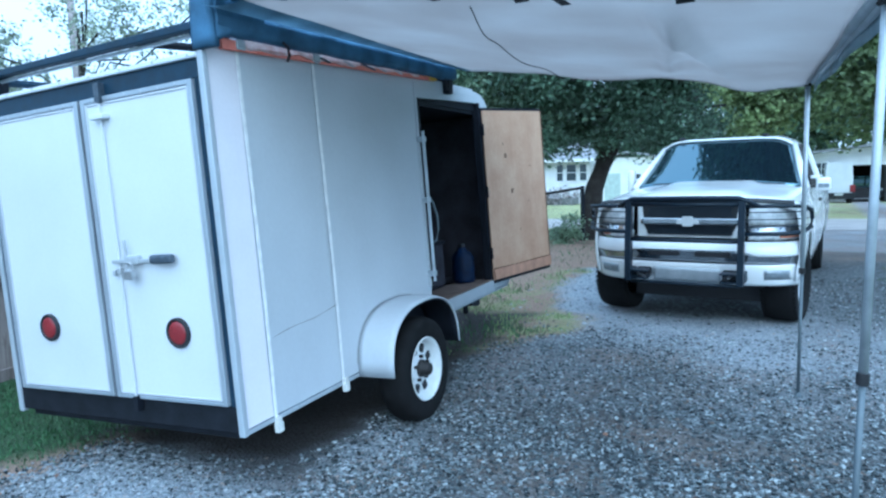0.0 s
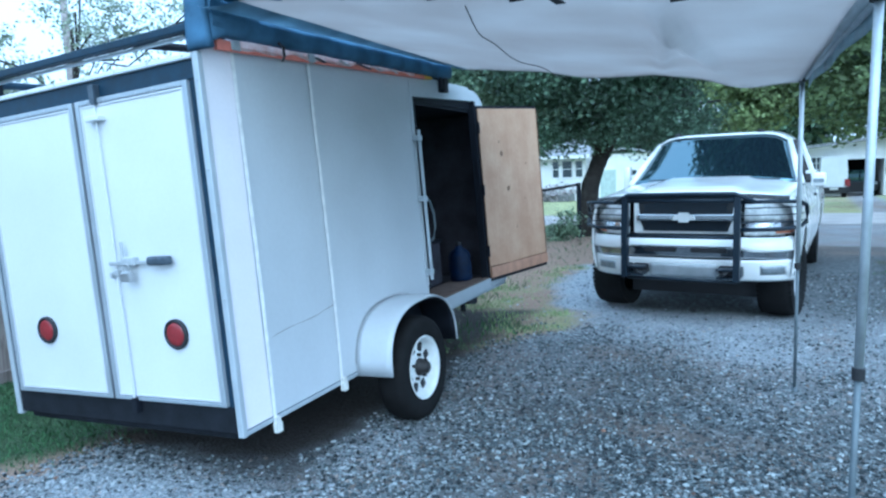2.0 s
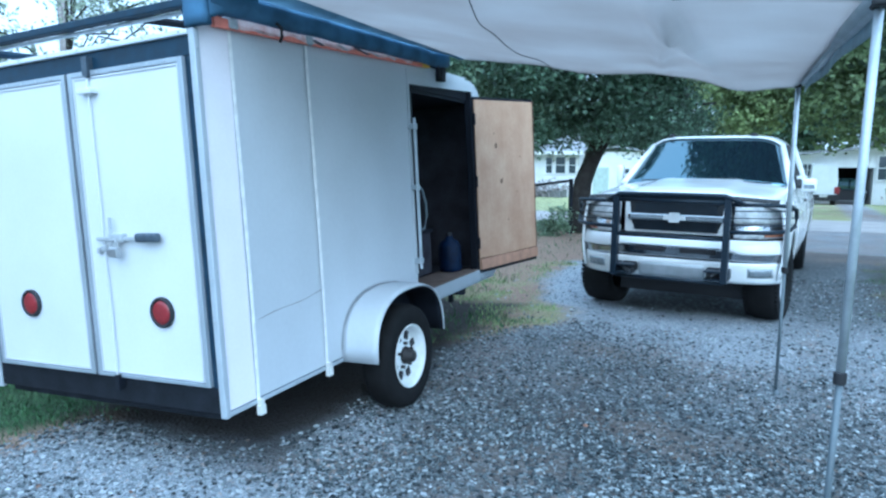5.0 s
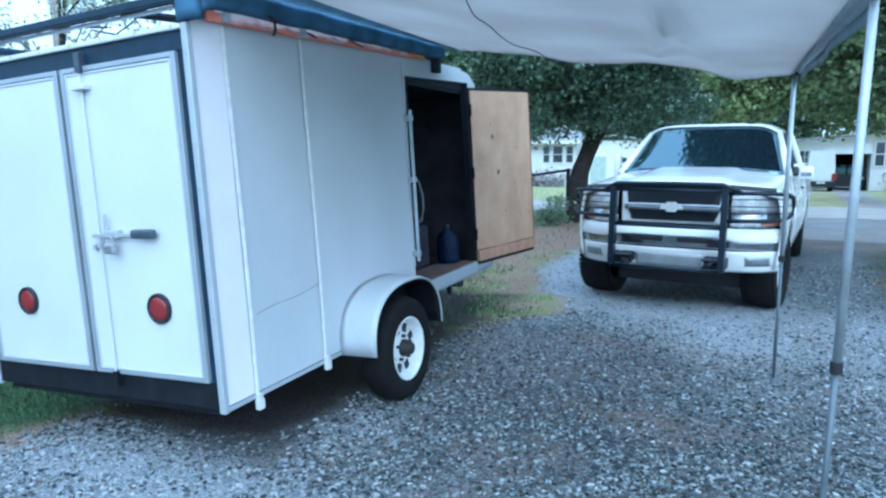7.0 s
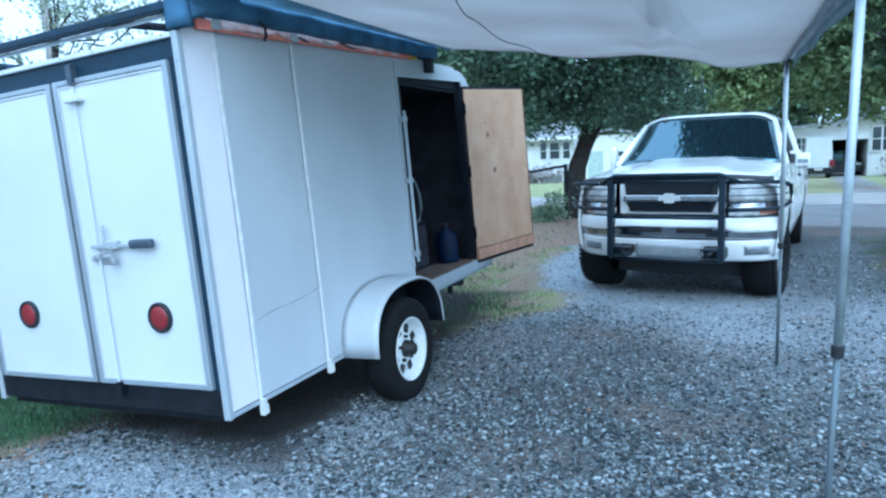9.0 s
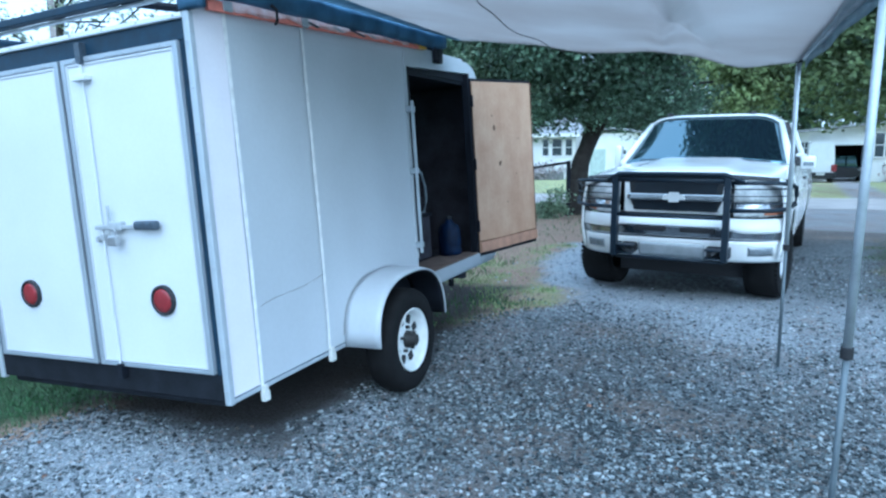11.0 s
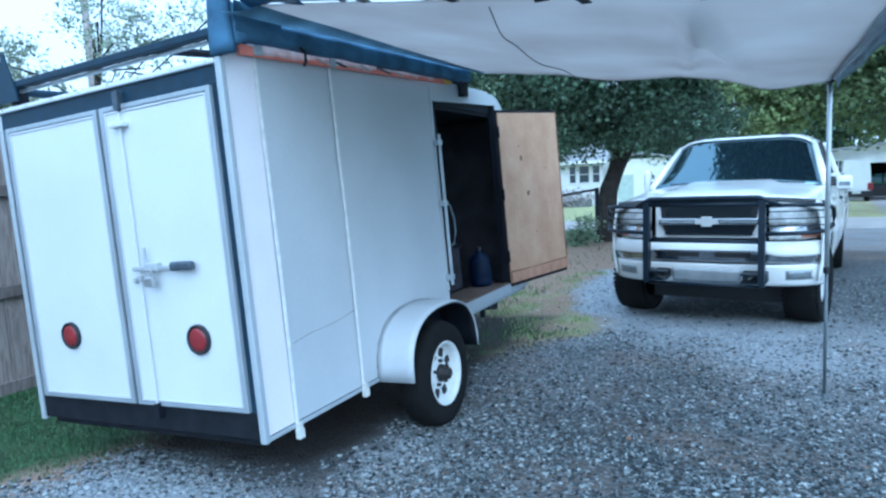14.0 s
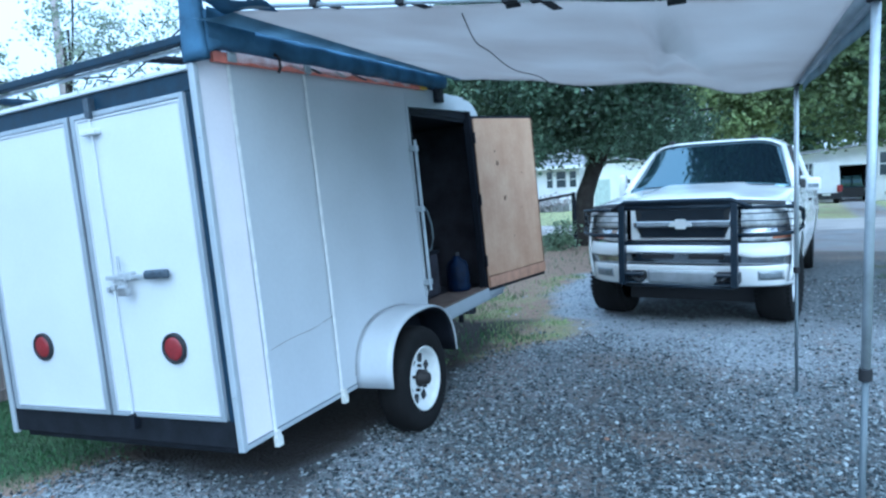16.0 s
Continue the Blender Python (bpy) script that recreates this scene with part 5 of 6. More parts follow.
# bumper: chrome upper roll with its sky reflection painted white, mid band, lower valance
def bumper_face(z0, z1, y_at, wide, x0=None, x1=None):
    def f(u, v):
        x = lerp(-wide if x0 is None else x0, wide if x1 is None else x1, u)
        k = abs(x / wide)
        y = 0.015 + 0.05 * k ** 2 + 0.24 * k ** 6 + y_at(v)
        a = z0(k) if callable(z0) else z0
        b = z1(k) if callable(z1) else z1
        return (x, y, lerp(a, b, v))
    return f


def band_top(k):
    return 0.775 - 0.035 * min(1, max(0, (k - 0.5) / 0.12))


bump = part("bumper", grid(B(), 40, 8, bumper_face(band_top, 0.868, lambda v: 0.05 * v ** 2 + 0.006 * (1 - v) ** 2, 0.985), 0.02), TRUCK_WHITE, truck, "front bumper, chrome roll whitened with the sky it mirrors, chrome band", True)
part("bumper_band", grid(B(), 40, 6, bumper_face(0.655, band_top, lambda v: 0.012 + 0.04 * (1 - v), 0.98), 0.015), SATIN, bump, "dull chrome band", True)
low = part("valance", grid(B(), 40, 8, bumper_face(0.452, 0.655, lambda v: 0.06 * (1 - v) ** 2 + 0.02, 0.965), 0.02), TRUCK_WHITE, bump, "white lower valance", True)
part("bumper_backing", box(B(), -0.82, 0.82, 0.30, 0.42, 0.47, 0.86), GRILLE_DARK, truck)
for x0, x1 in ((-0.36, -0.06), (0.08, 0.40)):
    part("air_slot", box(B(), x0, x1, -0.004, 0.05, 0.722, 0.768, 0.010), SEAL, bump)
part("slot_lip", box(B(), -0.42, 0.44, -0.002, 0.03, 0.772, 0.786, 0.004), CHROME, bump)
for sx in (-1, 1):
    xa, xb = sorted((sx * 0.675, sx * 0.885))
    fog = part("fog_lamp", grid(B(), 10, 3, bumper_face(0.515, 0.605, lambda v: 0.045 - 0.028 * v, 0.965, xa, xb), 0.012), FOG_RIM, bump, "grey fog lamp set flush in the valance", True)
    part("fog_lens", grid(B(), 10, 3, bumper_face(0.527, 0.593, lambda v: 0.036 - 0.028 * v, 0.965, xa + 0.014, xb - 0.014), 0.010), FOG, fog, "", True)
    part("hook_recess", box(B(), sx * 0.40 - 0.075, sx * 0.40 + 0.075, 0.022, 0.08, 0.505, 0.60, 0.02), SEAL, bump)
    hook = part("tow_hook", tube(B(), [(sx * 0.36, 0.02, 0.52), (sx * 0.36, -0.10, 0.52), (sx * 0.40, -0.13, 0.545), (sx * 0.44, -0.10, 0.57), (sx * 0.44, 0.02, 0.57)], 0.018, 8), GRILLE_DARK, truck, "black tow hook")

# grille and lamps
gr = part("grille", box(B(), -0.50, 0.50, 0.14, 0.20, 0.885, 1.235, 0.02), TRUCK_WHITE, truck, "white shell round a black mesh grille")
for z0, z1 in ((1.075, 1.205), (0.915, 1.025)):
    g2 = part("grille_mesh", prism(B(), [(-0.43, z0 + 0.0), (0.43, z0), (0.445, z1), (-0.445, z1)] if z0 > 1.05 else [(-0.385, z0), (0.385, z0), (0.435, z1), (-0.435, z1)], 0.125, 0.145, 'xz'), GRILLE_DARK, gr)
    bm = B()
    n = 28
    for k in range(n):
        x = lerp(-0.385, 0.385, k / (n - 1))
        tube(bm, [(max(-0.40, x - 0.05), 0.118, z0 + 0.008), (min(0.40, x + 0.05), 0.118, z1 - 0.008)], 0.004, 4)
        tube(bm, [(min(0.40, x + 0.05), 0.117, z0 + 0.008), (max(-0.40, x - 0.05), 0.117, z1 - 0.008)], 0.004, 4)
    tagged(part("wire_net", bm, GUARD, g2), kind="stuff")
part("grille_bar", box(B(), -0.455, 0.455, 0.085, 0.14, 1.018, 1.082, 0.016, 3), CHROME, gr, "chrome cross bar")
part("emblem", prism(B(), [(-0.105, 1.03), (-0.05, 1.03), (-0.045, 1.005), (0.045, 1.005), (0.05, 1.03), (0.105, 1.03), (0.09, 1.075), (0.05, 1.075), (0.045, 1.10), (-0.045, 1.10), (-0.05, 1.075), (-0.09, 1.075)], 0.065, 0.086, "xz"), EMBLEM, gr, "pale plain emblem shape")
for sx in (-1, 1):
    def lamp_face(z0, z1):
        def f(u, v):
            x = lerp(0.535, 0.955, u)
            return (sx * x, 0.10 + 0.30 * max(0, (x - 0.6) / 0.36) ** 2.2 + 0.03 * v, lerp(z0, z1, v))
        return f
    h = part("headlamp", grid(B(), 14, 5, lamp_face(1.022, 1.195), 0.03), LENS, truck, "clear headlamp", True)
    part("turn_lamp", grid(B(), 14, 3, lamp_face(0.885, 0.96), 0.03), LENS, h, "", True)
    part("lamp_divider", grid(B(), 14, 2, lamp_face(0.96, 1.022), 0.022), SATIN, h)
    def corner(u, v, sx=sx):
        x = lerp(0.80, 0.965, u)
        return (sx * x, 0.088 + 0.30 * max(0, (x - 0.6) / 0.36) ** 2.2, lerp(0.90, 0.95, v))
    part("amber_reflector", grid(B(), 6, 2, corner, 0.012), AMBER, h, "amber side lens")
    part("lamp_bezel", box(B(), sx * 0.745 - 0.21, sx * 0.745 + 0.21, 0.42, 0.45, 0.87, 1.22), GRILLE_DARK, truck)

def deflector(u, v):
    x = lerp(-0.90, 0.90, u)
    k = (x / 0.93) ** 2
    return (x, 0.085 + 0.115 * k + 0.03 * v, 1.210 + 0.045 * (1 - k) + 0.03 * v)


part("bug_deflector", grid(B(), 36, 3, deflector, 0.006), GRILLE_DARK, truck, "smoked bug deflector along the hood edge", True)
# unseen black board added behind the bumper to hide the lit ground
part("shade_board", box(B(), -0.66, 0.66, 0.66, 0.70, 0.20, 0.50, 0.01), SEAL, truck)
part("valance_plate", grid(B(), 20, 4, bumper_face(0.470, 0.612, lambda v: 0.05 * (1 - v) ** 2 + 0.010, 0.965, -0.31, 0.31), 0.010), PLATE_GREY, low, "brushed grey centre plate", True)

# grille guard
guard = root("grille_guard", pose(1.505, 4.378, 0, 0, 0, -6.4), "black tubular grille guard bolted to the truck front", "grille guard")
for x in (-0.515, 0.505):
    part("upright", prism(B(), [(-0.16, 0.485), (-0.08, 0.47), (-0.06, 0.9), (-0.06, 1.27), (-0.12, 1.27), (-0.15, 0.9)], x - 0.028, x + 0.028), GUARD, guard)
part("top_bar", tube(B(), [(-0.62, -0.06, 1.205), (-0.55, -0.10, 1.25), (-0.48, -0.11, 1.282), (0.0, -0.12, 1.285), (0.48, -0.11, 1.282), (0.56, -0.10, 1.25), (0.64, -0.06, 1.205)], 0.022, 10), GUARD, guard, "", True)
part("cross_bar", tube(B(), [(-0.50, -0.10, 1.225), (0.50, -0.10, 1.225)], 0.021, 10), GUARD, guard, "", True)
part("top_plate", box(B(), -0.49, 0.49, -0.104, -0.098, 1.228, 1.28, 0.002), GUARD, guard, "flat black plate between the top bars")
part("cross_bar", tube(B(), [(-0.50, -0.115, 0.885), (0.50, -0.115, 0.885)], 0.018, 10), GUARD, guard, "", True)
part("cross_bar", tube(B(), [(-0.50, -0.10, 0.475), (0.50, -0.10, 0.475)], 0.016, 10), GUARD, guard, "", True)
for sx in (-1, 1):
    s = sx
    part("lamp_hoop", tube(B(), [(s * 0.53, -0.08, 1.205), (s * 0.85, 0.03, 1.205), (s * 0.98, 0.16, 1.195), (s * 1.03, 0.32, 1.16), (s * 1.035, 0.36, 1.08), (s * 1.03, 0.32, 1.0), (s * 0.98, 0.16, 0.965), (s * 0.85, 0.03, 0.955), (s * 0.53, -0.09, 0.955)], 0.019, 10), GUARD, guard, "", True)
    for z in (1.15, 1.085, 1.02):
        part("lamp_wire", tube(B(), [(s * 0.53, -0.08, z), (s * 0.85, 0.03, z), (s * 0.97, 0.15, z), (s * 1.02, 0.30, z)], 0.006, 6), GUARD, guard)
    part("strut", box(B(), s * 0.51 - 0.03, s * 0.51 + 0.03, -0.08, 0.10, 0.50, 0.60, 0.01), GUARD, guard)
    part("step_plate", box(B(), s * 0.42 - 0.09, s * 0.42 + 0.09, -0.14, 0.0, 0.50, 0.515, 0.004), GUARD, guard)
    part("step_plate", box(B(), s * 0.42 - 0.09, s * 0.42 + 0.09, -0.14, 0.0, 0.575, 0.59, 0.004), GUARD, guard)


# ---- road and surroundings ----
me = bpy.data.meshes.new("road")
xs = [-120, -40, -12, -6, -2, 2, 6, 12, 40, 120]
me.from_pydata([(x, y + 0.04 * x, height(x, y + 0.04 * x) + 0.02) for y in (16.6, 19.0, 21.6) for x in xs], [],
               [(j * 10 + i, j * 10 + i + 1, j * 10 + i + 11, j * 10 + i + 10) for j in range(2) for i in range(9)])
me.materials.append(ASPHALT)
tagged(new("road", me), "pale worn asphalt street beyond the drive", "road", kind="structure")


def leaf_cloud(blobs, count, size, seed, clump=0.35, per=26, gaps=None):
    """Many small folded leaves in clumps spread through the given ellipsoids."""
    rng = np.random.default_rng(seed)
    vol = np.array([b[1][0] * b[1][1] * b[1][2] for b in blobs])
    n = count // per
    pick = rng.choice(len(blobs), n, p=vol / vol.sum())
    d = rng.normal(size=(n, 3))
    d /= np.linalg.norm(d, axis=1)[:, None]
    r = rng.random(n) ** (1 / 2.2)
    centre = np.array([b[0] for b in blobs])[pick] + d * r[:, None] * np.array([b[1] for b in blobs])[pick]
    if gaps is not None:
        keep = np.array([gaps(*p) for p in centre])
        centre = centre[keep]
        n = len(centre)
    c = np.repeat(centre, per, 0) + rng.normal(size=(n * per, 3)) * clump * np.array([1, 1, 0.7])
    m = len(c)
    a = rng.normal(size=(m, 3))
    a[:, 2] = a[:, 2] * 0.7 - 0.25
    a /= np.linalg.norm(a, axis=1)[:, None]
    b = np.cross(a, rng.normal(size=(m, 3)))
    b /= np.linalg.norm(b, axis=1)[:, None]
    s = size * rng.uniform(0.6, 1.3, m)[:, None]
    k = np.cross(a, b)
    v = np.stack([c - a * s * 0.5, c + b * s * 0.3 + k * s * 0.08, c + a * s * 0.55, c - b * s * 0.3 + k * s * 0.08], 1)
    return v.reshape(-1, 3), np.arange(m * 4).reshape(-1, 4)


def crown(name, parent, blobs, count, size, seed, material, clump=0.35, gaps=None):
    v, f = leaf_cloud(blobs, count, size, seed, clump, gaps=gaps)
    me = bpy.data.meshes.new(name)
    me.from_pydata(v.tolist(), [], f.tolist())
    me.materials.append(material)
    ob = new(name, me)
    ob.parent = parent
    return ob


def tree(label, trunk, radii, limbs, blobs, count, size, seed, material, clump=0.35, gaps=None):
    t = root("tree", pose(0, 0, 0), label, "tree")
    tr = part("trunk", tube(B(), trunk, radii, 14), BARK, t, "", True)
    for pts, r0, r1 in limbs:
        n = len(pts)
        part("limb", tube(B(), pts, [lerp(r0, r1, i / (n - 1)) for i in range(n)], 8), BARK, t, "", True)
    crown("crown", t, blobs, count, size, seed, material, clump, gaps)
    return t


def limb_set(base, blobs, seed, n=9, r=0.09):
    rng = random.Random(seed)
    out = []
    base = Vector(base)
    for k in range(n):
        c, rad = rng.choice(blobs)
        tip = Vector(c) + Vector([rng.uniform(-0.75, 0.75) * q for q in rad])
        mid = base.lerp(tip, 0.5) + Vector((rng.uniform(-0.3, 0.3), rng.uniform(-0.3, 0.3), rng.uniform(0.0, 0.5)))
        out.append(([base, base.lerp(mid, 0.5), mid, tip], r, 0.02))
    return out


# spreading dark tree behind the truck
gz = height(-1.4, 13.2)
DB = [((-1.6, 13.2, 4.6), (3.6, 3.0, 2.3)), ((1.2, 13.4, 4.9), (2.0, 2.4, 2.2)), ((-1.6, 12.6, 3.0), (1.5, 1.4, 0.9)), ((0.0, 12.6, 3.2), (1.5, 1.5, 1.0)), ((0.3, 14.2, 3.0), (1.6, 1.2, 1.0)), ((-2.0, 13.0, 7.4), (2.6, 2.2, 1.8))]
MB = [((-4.2, 14.0, 4.3), (2.4, 2.2, 2.0)), ((-3.3, 12.6, 3.1), (1.7, 1.4, 1.0)), ((-3.4, 12.5, 2.5), (2.2, 1.2, 0.6)), ((-5.6, 13.4, 3.6), (1.6, 1.6, 1.6))]


def open_crown(x, y, z):
    """Holes in the leafage through which the sky shows."""
    if x < -1.7 or z < 2.55:
        return True
    if x > 0.85 + 0.7 * (3.1 - min(z, 3.4)) - 0.09 * (y - 13.4) + 0.9 * noise.noise((x * 1.3, y * 0.6, z * 1.6)) and z < 4.4:
        return False
    return noise.noise((x * 1.5, y * 0.4, z * 2.1)) < 0.24


tree("broad dark-leaved shade tree leaning over the truck", [(-1.50, 13.2, gz - 0.1), (-1.47, 13.2, gz + 0.3), (-1.38, 13.2, gz + 1.2), (-1.05, 13.15, 1.95), (-0.65, 13.1, 2.8), (-0.5, 13.1, 3.6)], [0.31, 0.235, 0.21, 0.21, 0.18, 0.13],
     limb_set((-0.75, 13.1, 2.6), DB, 2, 12, 0.11) + [([(-1.1, 13.15, 1.95), (-1.7, 13.0, 2.6), (-2.6, 12.8, 3.3)], 0.14, 0.04)], DB, 85000, 0.125, 11, LEAF_DARK, 0.19, open_crown)
crown("side_crown", bpy.data.objects["tree"], MB, 52000, 0.13, 17, LEAF_MID, 0.20)
crown("low_crown", bpy.data.objects["tree"], [((-2.5, 12.3, 2.25), (1.7, 0.9, 0.42)), ((0.2, 12.4, 2.3), (1.2, 0.9, 0.4))], 9000, 0.085, 18, LEAF_DARK, 0.2)
# unseen overhead leafage, mirrored in the windscreen; last two blobs added for shade
UB = [((2.2, 10.3, 9.2), (2.2, 2.8, 2.4)), ((4.6, 10.0, 9.2), (2.2, 2.8, 2.6)), ((3.4, 9.4, 8.4), (2.6, 2.4, 1.6)), ((0.35, 9.5, 8.7), (0.6, 0.8, 0.45)), ((6.9, 7.5, 8.2), (2.6, 3.4, 2.0)), ((4.9, 7.2, 8.8), (2.0, 2.4, 1.5))]
crown("high_crown", bpy.data.objects["tree"], UB, 120000, 0.17, 19, LEAF_DARK, 0.22)
# light trees across the street
LB = [((5.4, 26, 5.75), (4.2, 3.0, 3.6)), ((8.5, 27, 6.3), (4.5, 3.0, 4.2)), ((13.5, 26, 5.7), (4.0, 3.0, 3.8))]
tree("sunlit yellow-green tree across the street", [(11.6, 27.5, -0.6), (11.4, 27.5, 2), (10.8, 27.4, 4.5)], [0.35, 0.28, 0.18], limb_set((11.2, 27.5, 3), LB, 3, 10, 0.12), LB, 52000, 0.24, 12, LEAF_LIGHT, 0.30)
# clump lit by its brighter leaf colour
crown("sunlit_crown", bpy.data.objects["tree.001"], [((0.9, 24.6, 4.3), (1.5, 1.2, 1.3)), ((2.3, 24.8, 3.7), (1.3, 1.0, 1.1)), ((1.6, 24.2, 3.0), (0.8, 0.8, 0.5))], 9000, 0.20, 23, LEAF_SUN, 0.26, lambda x, y, z: noise.noise((x * 1.3, y * 1.3, z * 1.5)) < 0.16)
NB = [((7.0, 12.6, 4.6), (2.2, 2.0, 2.0)), ((5.9, 11.6, 3.5), (1.1, 1.2, 1.0)), ((8.6, 12.5, 3.8), (2.0, 2.0, 1.8)), ((5.3, 11.8, 4.4), (1.0, 1.1, 0.9)), ((6.9, 11.6, 2.9), (1.1, 1.1, 0.7)), ((4.75, 11.5, 3.4), (0.75, 0.9, 0.8)), ((5.4, 11.5, 2.4), (0.45, 0.6, 0.45)), ((4.95, 11.5, 2.75), (0.4, 0.5, 0.35))]
over = tree("green tree overhanging the drive", [(9.6, 13, -0.2), (9.5, 13, 1.8), (9.2, 12.9, 3.4)], [0.22, 0.18, 0.12], limb_set((9.4, 13, 2.6), NB, 5, 9, 0.08), NB, 36000, 0.17, 13, LEAF_OVER, 0.20, lambda x, y, z: noise.noise((x * 0.9, y * 0.9, z * 0.9)) < 0.06)
crown("low_crown", over, [((5.35, 11.5, 2.05), (0.5, 0.5, 0.5)), ((4.75, 11.5, 2.9), (0.45, 0.5, 0.35)), ((5.7, 11.6, 2.5), (0.5, 0.5, 0.5))], 3600, 0.16, 43, LEAF_OVER, 0.15)
# tall trees behind the houses
for k, (x, y, h) in enumerate(((-34, 58, 12), (-24, 55, 11), (-15, 60, 5.5), (-6, 56, 5.5), (3, 60, 13), (12, 57, 12), (21, 58, 13), (30, 55, 12), (40, 60, 13))):
    bl = [((x, y, h * 0.52), (5.8, 4, h * 0.45)), ((x + 2.5, y - 1, h * 0.35), (4, 3, h * 0.3))]
    tree("large far tree behind the houses", [(x, y, -1), (x, y, h * 0.4), (x + 0.3, y, h * 0.7)], [0.5, 0.4, 0.2], [], bl, 7000, 0.6, 30 + k, LEAF_DARK, 0.9)
# thin tree and dense tree beyond the board fence
SB = [((-8.8, 6.1, 4.9), (0.9, 0.9, 1.3)), ((-8.2, 6.6, 4.2), (1.1, 1.1, 0.8)), ((-10.4, 5.0, 4.1), (0.8, 0.9, 0.6)), ((-7.9, 7.2, 5.2), (0.6, 0.6, 1.0))]
tree("thin-leaved tree with sky showing through", [(-9.2, 6.0, 0), (-9.2, 6.0, 2.5), (-9.1, 6.0, 4.4)], [0.055, 0.05, 0.03], limb_set((-9.2, 6, 3), SB, 8, 9, 0.008), SB, 4200, 0.075, 14, LEAF_GREY, 0.13)
FB = [((-12.5, 4.6, 3.2), (2.6, 2.2, 1.6)), ((-13.5, 3.2, 4.2), (2.0, 2.2, 2.0)), ((-11.5, 7.5, 2.4), (2.5, 2.0, 1.1))]
tree("grey-green bushy tree beyond the fence", [(-12.8, 4.4, 0), (-12.8, 4.4, 3)], [0.2, 0.1], limb_set((-12.8, 4.4, 2), FB, 9, 7, 0.06), FB, 52000, 0.13, 15, LEAF_GREY, 0.28)
SH = root("shrub", pose(0, 0, 0), "weedy green shrub at the foot of the wire fence", "shrub")
crown("leaves", SH, [((-1.75, 11.9, 0.12), (0.42, 0.3, 0.24)), ((-1.55, 11.9, 0.45), (0.22, 0.2, 0.30))], 900, 0.085, 16, LEAF_MID, 0.10)
part("stem", rod(B(), (-1.7, 11.9, -0.08), (-1.7, 11.9, 0.3), 0.015), BARK, SH)

# board fence on the trailer's far side
bfence = root("board_fence", pose(0, 0, 0), "tall weathered grey board fence with dog-eared boards", "fence")


def board_mesh(k):
    rng = random.Random(k)
    w, h = 0.187, 2.0 + rng.uniform(-0.015, 0.02)
    bm = B()
    prism(bm, [(0, 0.06), (w, 0.06), (w, h - 0.03), (w - 0.03, h), (0.03, h), (0, h - 0.03)], -0.009, 0.009)
    me = bpy.data.meshes.new("board")
    bm.to_mesh(me)
    bm.free()
    me.materials.append(BOARD)
    return me


BOARDS = [board_mesh(k) for k in range(5)]
rng = random.Random(9)
for k in range(58):
    y = -3.0 + 0.190 * k
    ob = new("board", BOARDS[rng.randrange(5)])
    ob.parent = bfence
    ob.matrix_basis = pose(-3.46 + rng.uniform(-0.005, 0.005), y, height(-3.46, y), rng.uniform(-0.4, 0.4), 0, 0)
    for _ in range(rng.choice((0, 0, 1, 1, 2))):
        r = rng.uniform(0.010, 0.028)
        part("knot", lathe(B(), [(0.0095, r), (0.0115, r * 0.6), (0.0118, 0.001)], 10, "x", (0, 0, 0)), KNOT, ob, m=pose(0, rng.uniform(0.03, 0.155), rng.uniform(0.2, 1.9)))
for z in (0.83, 1.64):
    part("rail", box(B(), -3.448, -3.41, -3.0, 8.0, z - 0.045, z + 0.045, 0.004), BOARD, bfence)
part("kickboard", box(B(), -3.448, -3.42, -3.0, 8.0, 0.0, 0.10, 0.004), BOARD, bfence, "paler kickboard along the ground")
for y in (-2.4, 0.1, 2.6, 5.1, 7.6):
    part("post", box(B(), -3.56, -3.47, y - 0.045, y + 0.045, -0.05, 1.95, 0.005), BOARD, bfence)

# wire fence beside the dark tree
wf = root("wire_fence", pose(0, 0, 0), "low dark chain-link fence with a steel corner post", "fence")
a, b = Vector((-1.55, 12.75, height(-1.55, 12.75))), Vector((-9.0, 15.2, height(-9, 15.2)))
part("post", rod(B(), a, a + Vector((0, 0, 1.26)), 0.05), BLACK, wf, "dark corner post")
for k in (0.35, 0.7, 1.0):
    p = a.lerp(b, k)
    part("post", rod(B(), p, p + Vector((0, 0, 1.15)), 0.03), WIRE, wf)
part("top_rail", tube(B(), [a + Vector((0, 0, 1.22)), a.lerp(b, 0.12) + Vector((0, 0, 1.10)), b + Vector((0, 0, 1.12))], 0.03, 8), BLACK, wf)
bm = B()
for k in range(110):
    p, q = a.lerp(b, k / 110), a.lerp(b, min(1, k / 110 + 0.11))
    for up in (0, 1):
        s, e = (p, q + Vector((0, 0, 1.1))) if up else (p + Vector((0, 0, 1.1)), q)
        tube(bm, [s, e], 0.0022, 3)
tagged(part("wire_mesh", bm, WIRE, wf), kind="stuff")

# utility pole and line post
up = root("utility_pole", pose(-15.6, 10.6, 0), "tall brown wooden utility pole", "utility pole")
part("shaft", rod(B(), (0, 0, -0.2), (0, 0, 10.5), 0.125, 0.09, 14), POLE_WOOD, up, "", True)
part("cross_arm", box(B(), -0.9, 0.9, -0.06, 0.06, 9.6, 9.72, 0.01), POLE_WOOD, up)
lp = root("line_post", pose(-5.75, 2.15, 0), "pale thin post with a wire hook above the fence", "post")
part("shaft", rod(B(), (0, 0, 0), (0, 0, 2.6), 0.017), GALV, lp)
part("hook", tube(B(), [(0, 0, 2.45), (-0.03, -0.10, 2.5), (-0.02, -0.16, 2.42), (0.0, -0.08, 2.36), (0, 0, 2.38)], 0.008, 6), STEEL, lp)
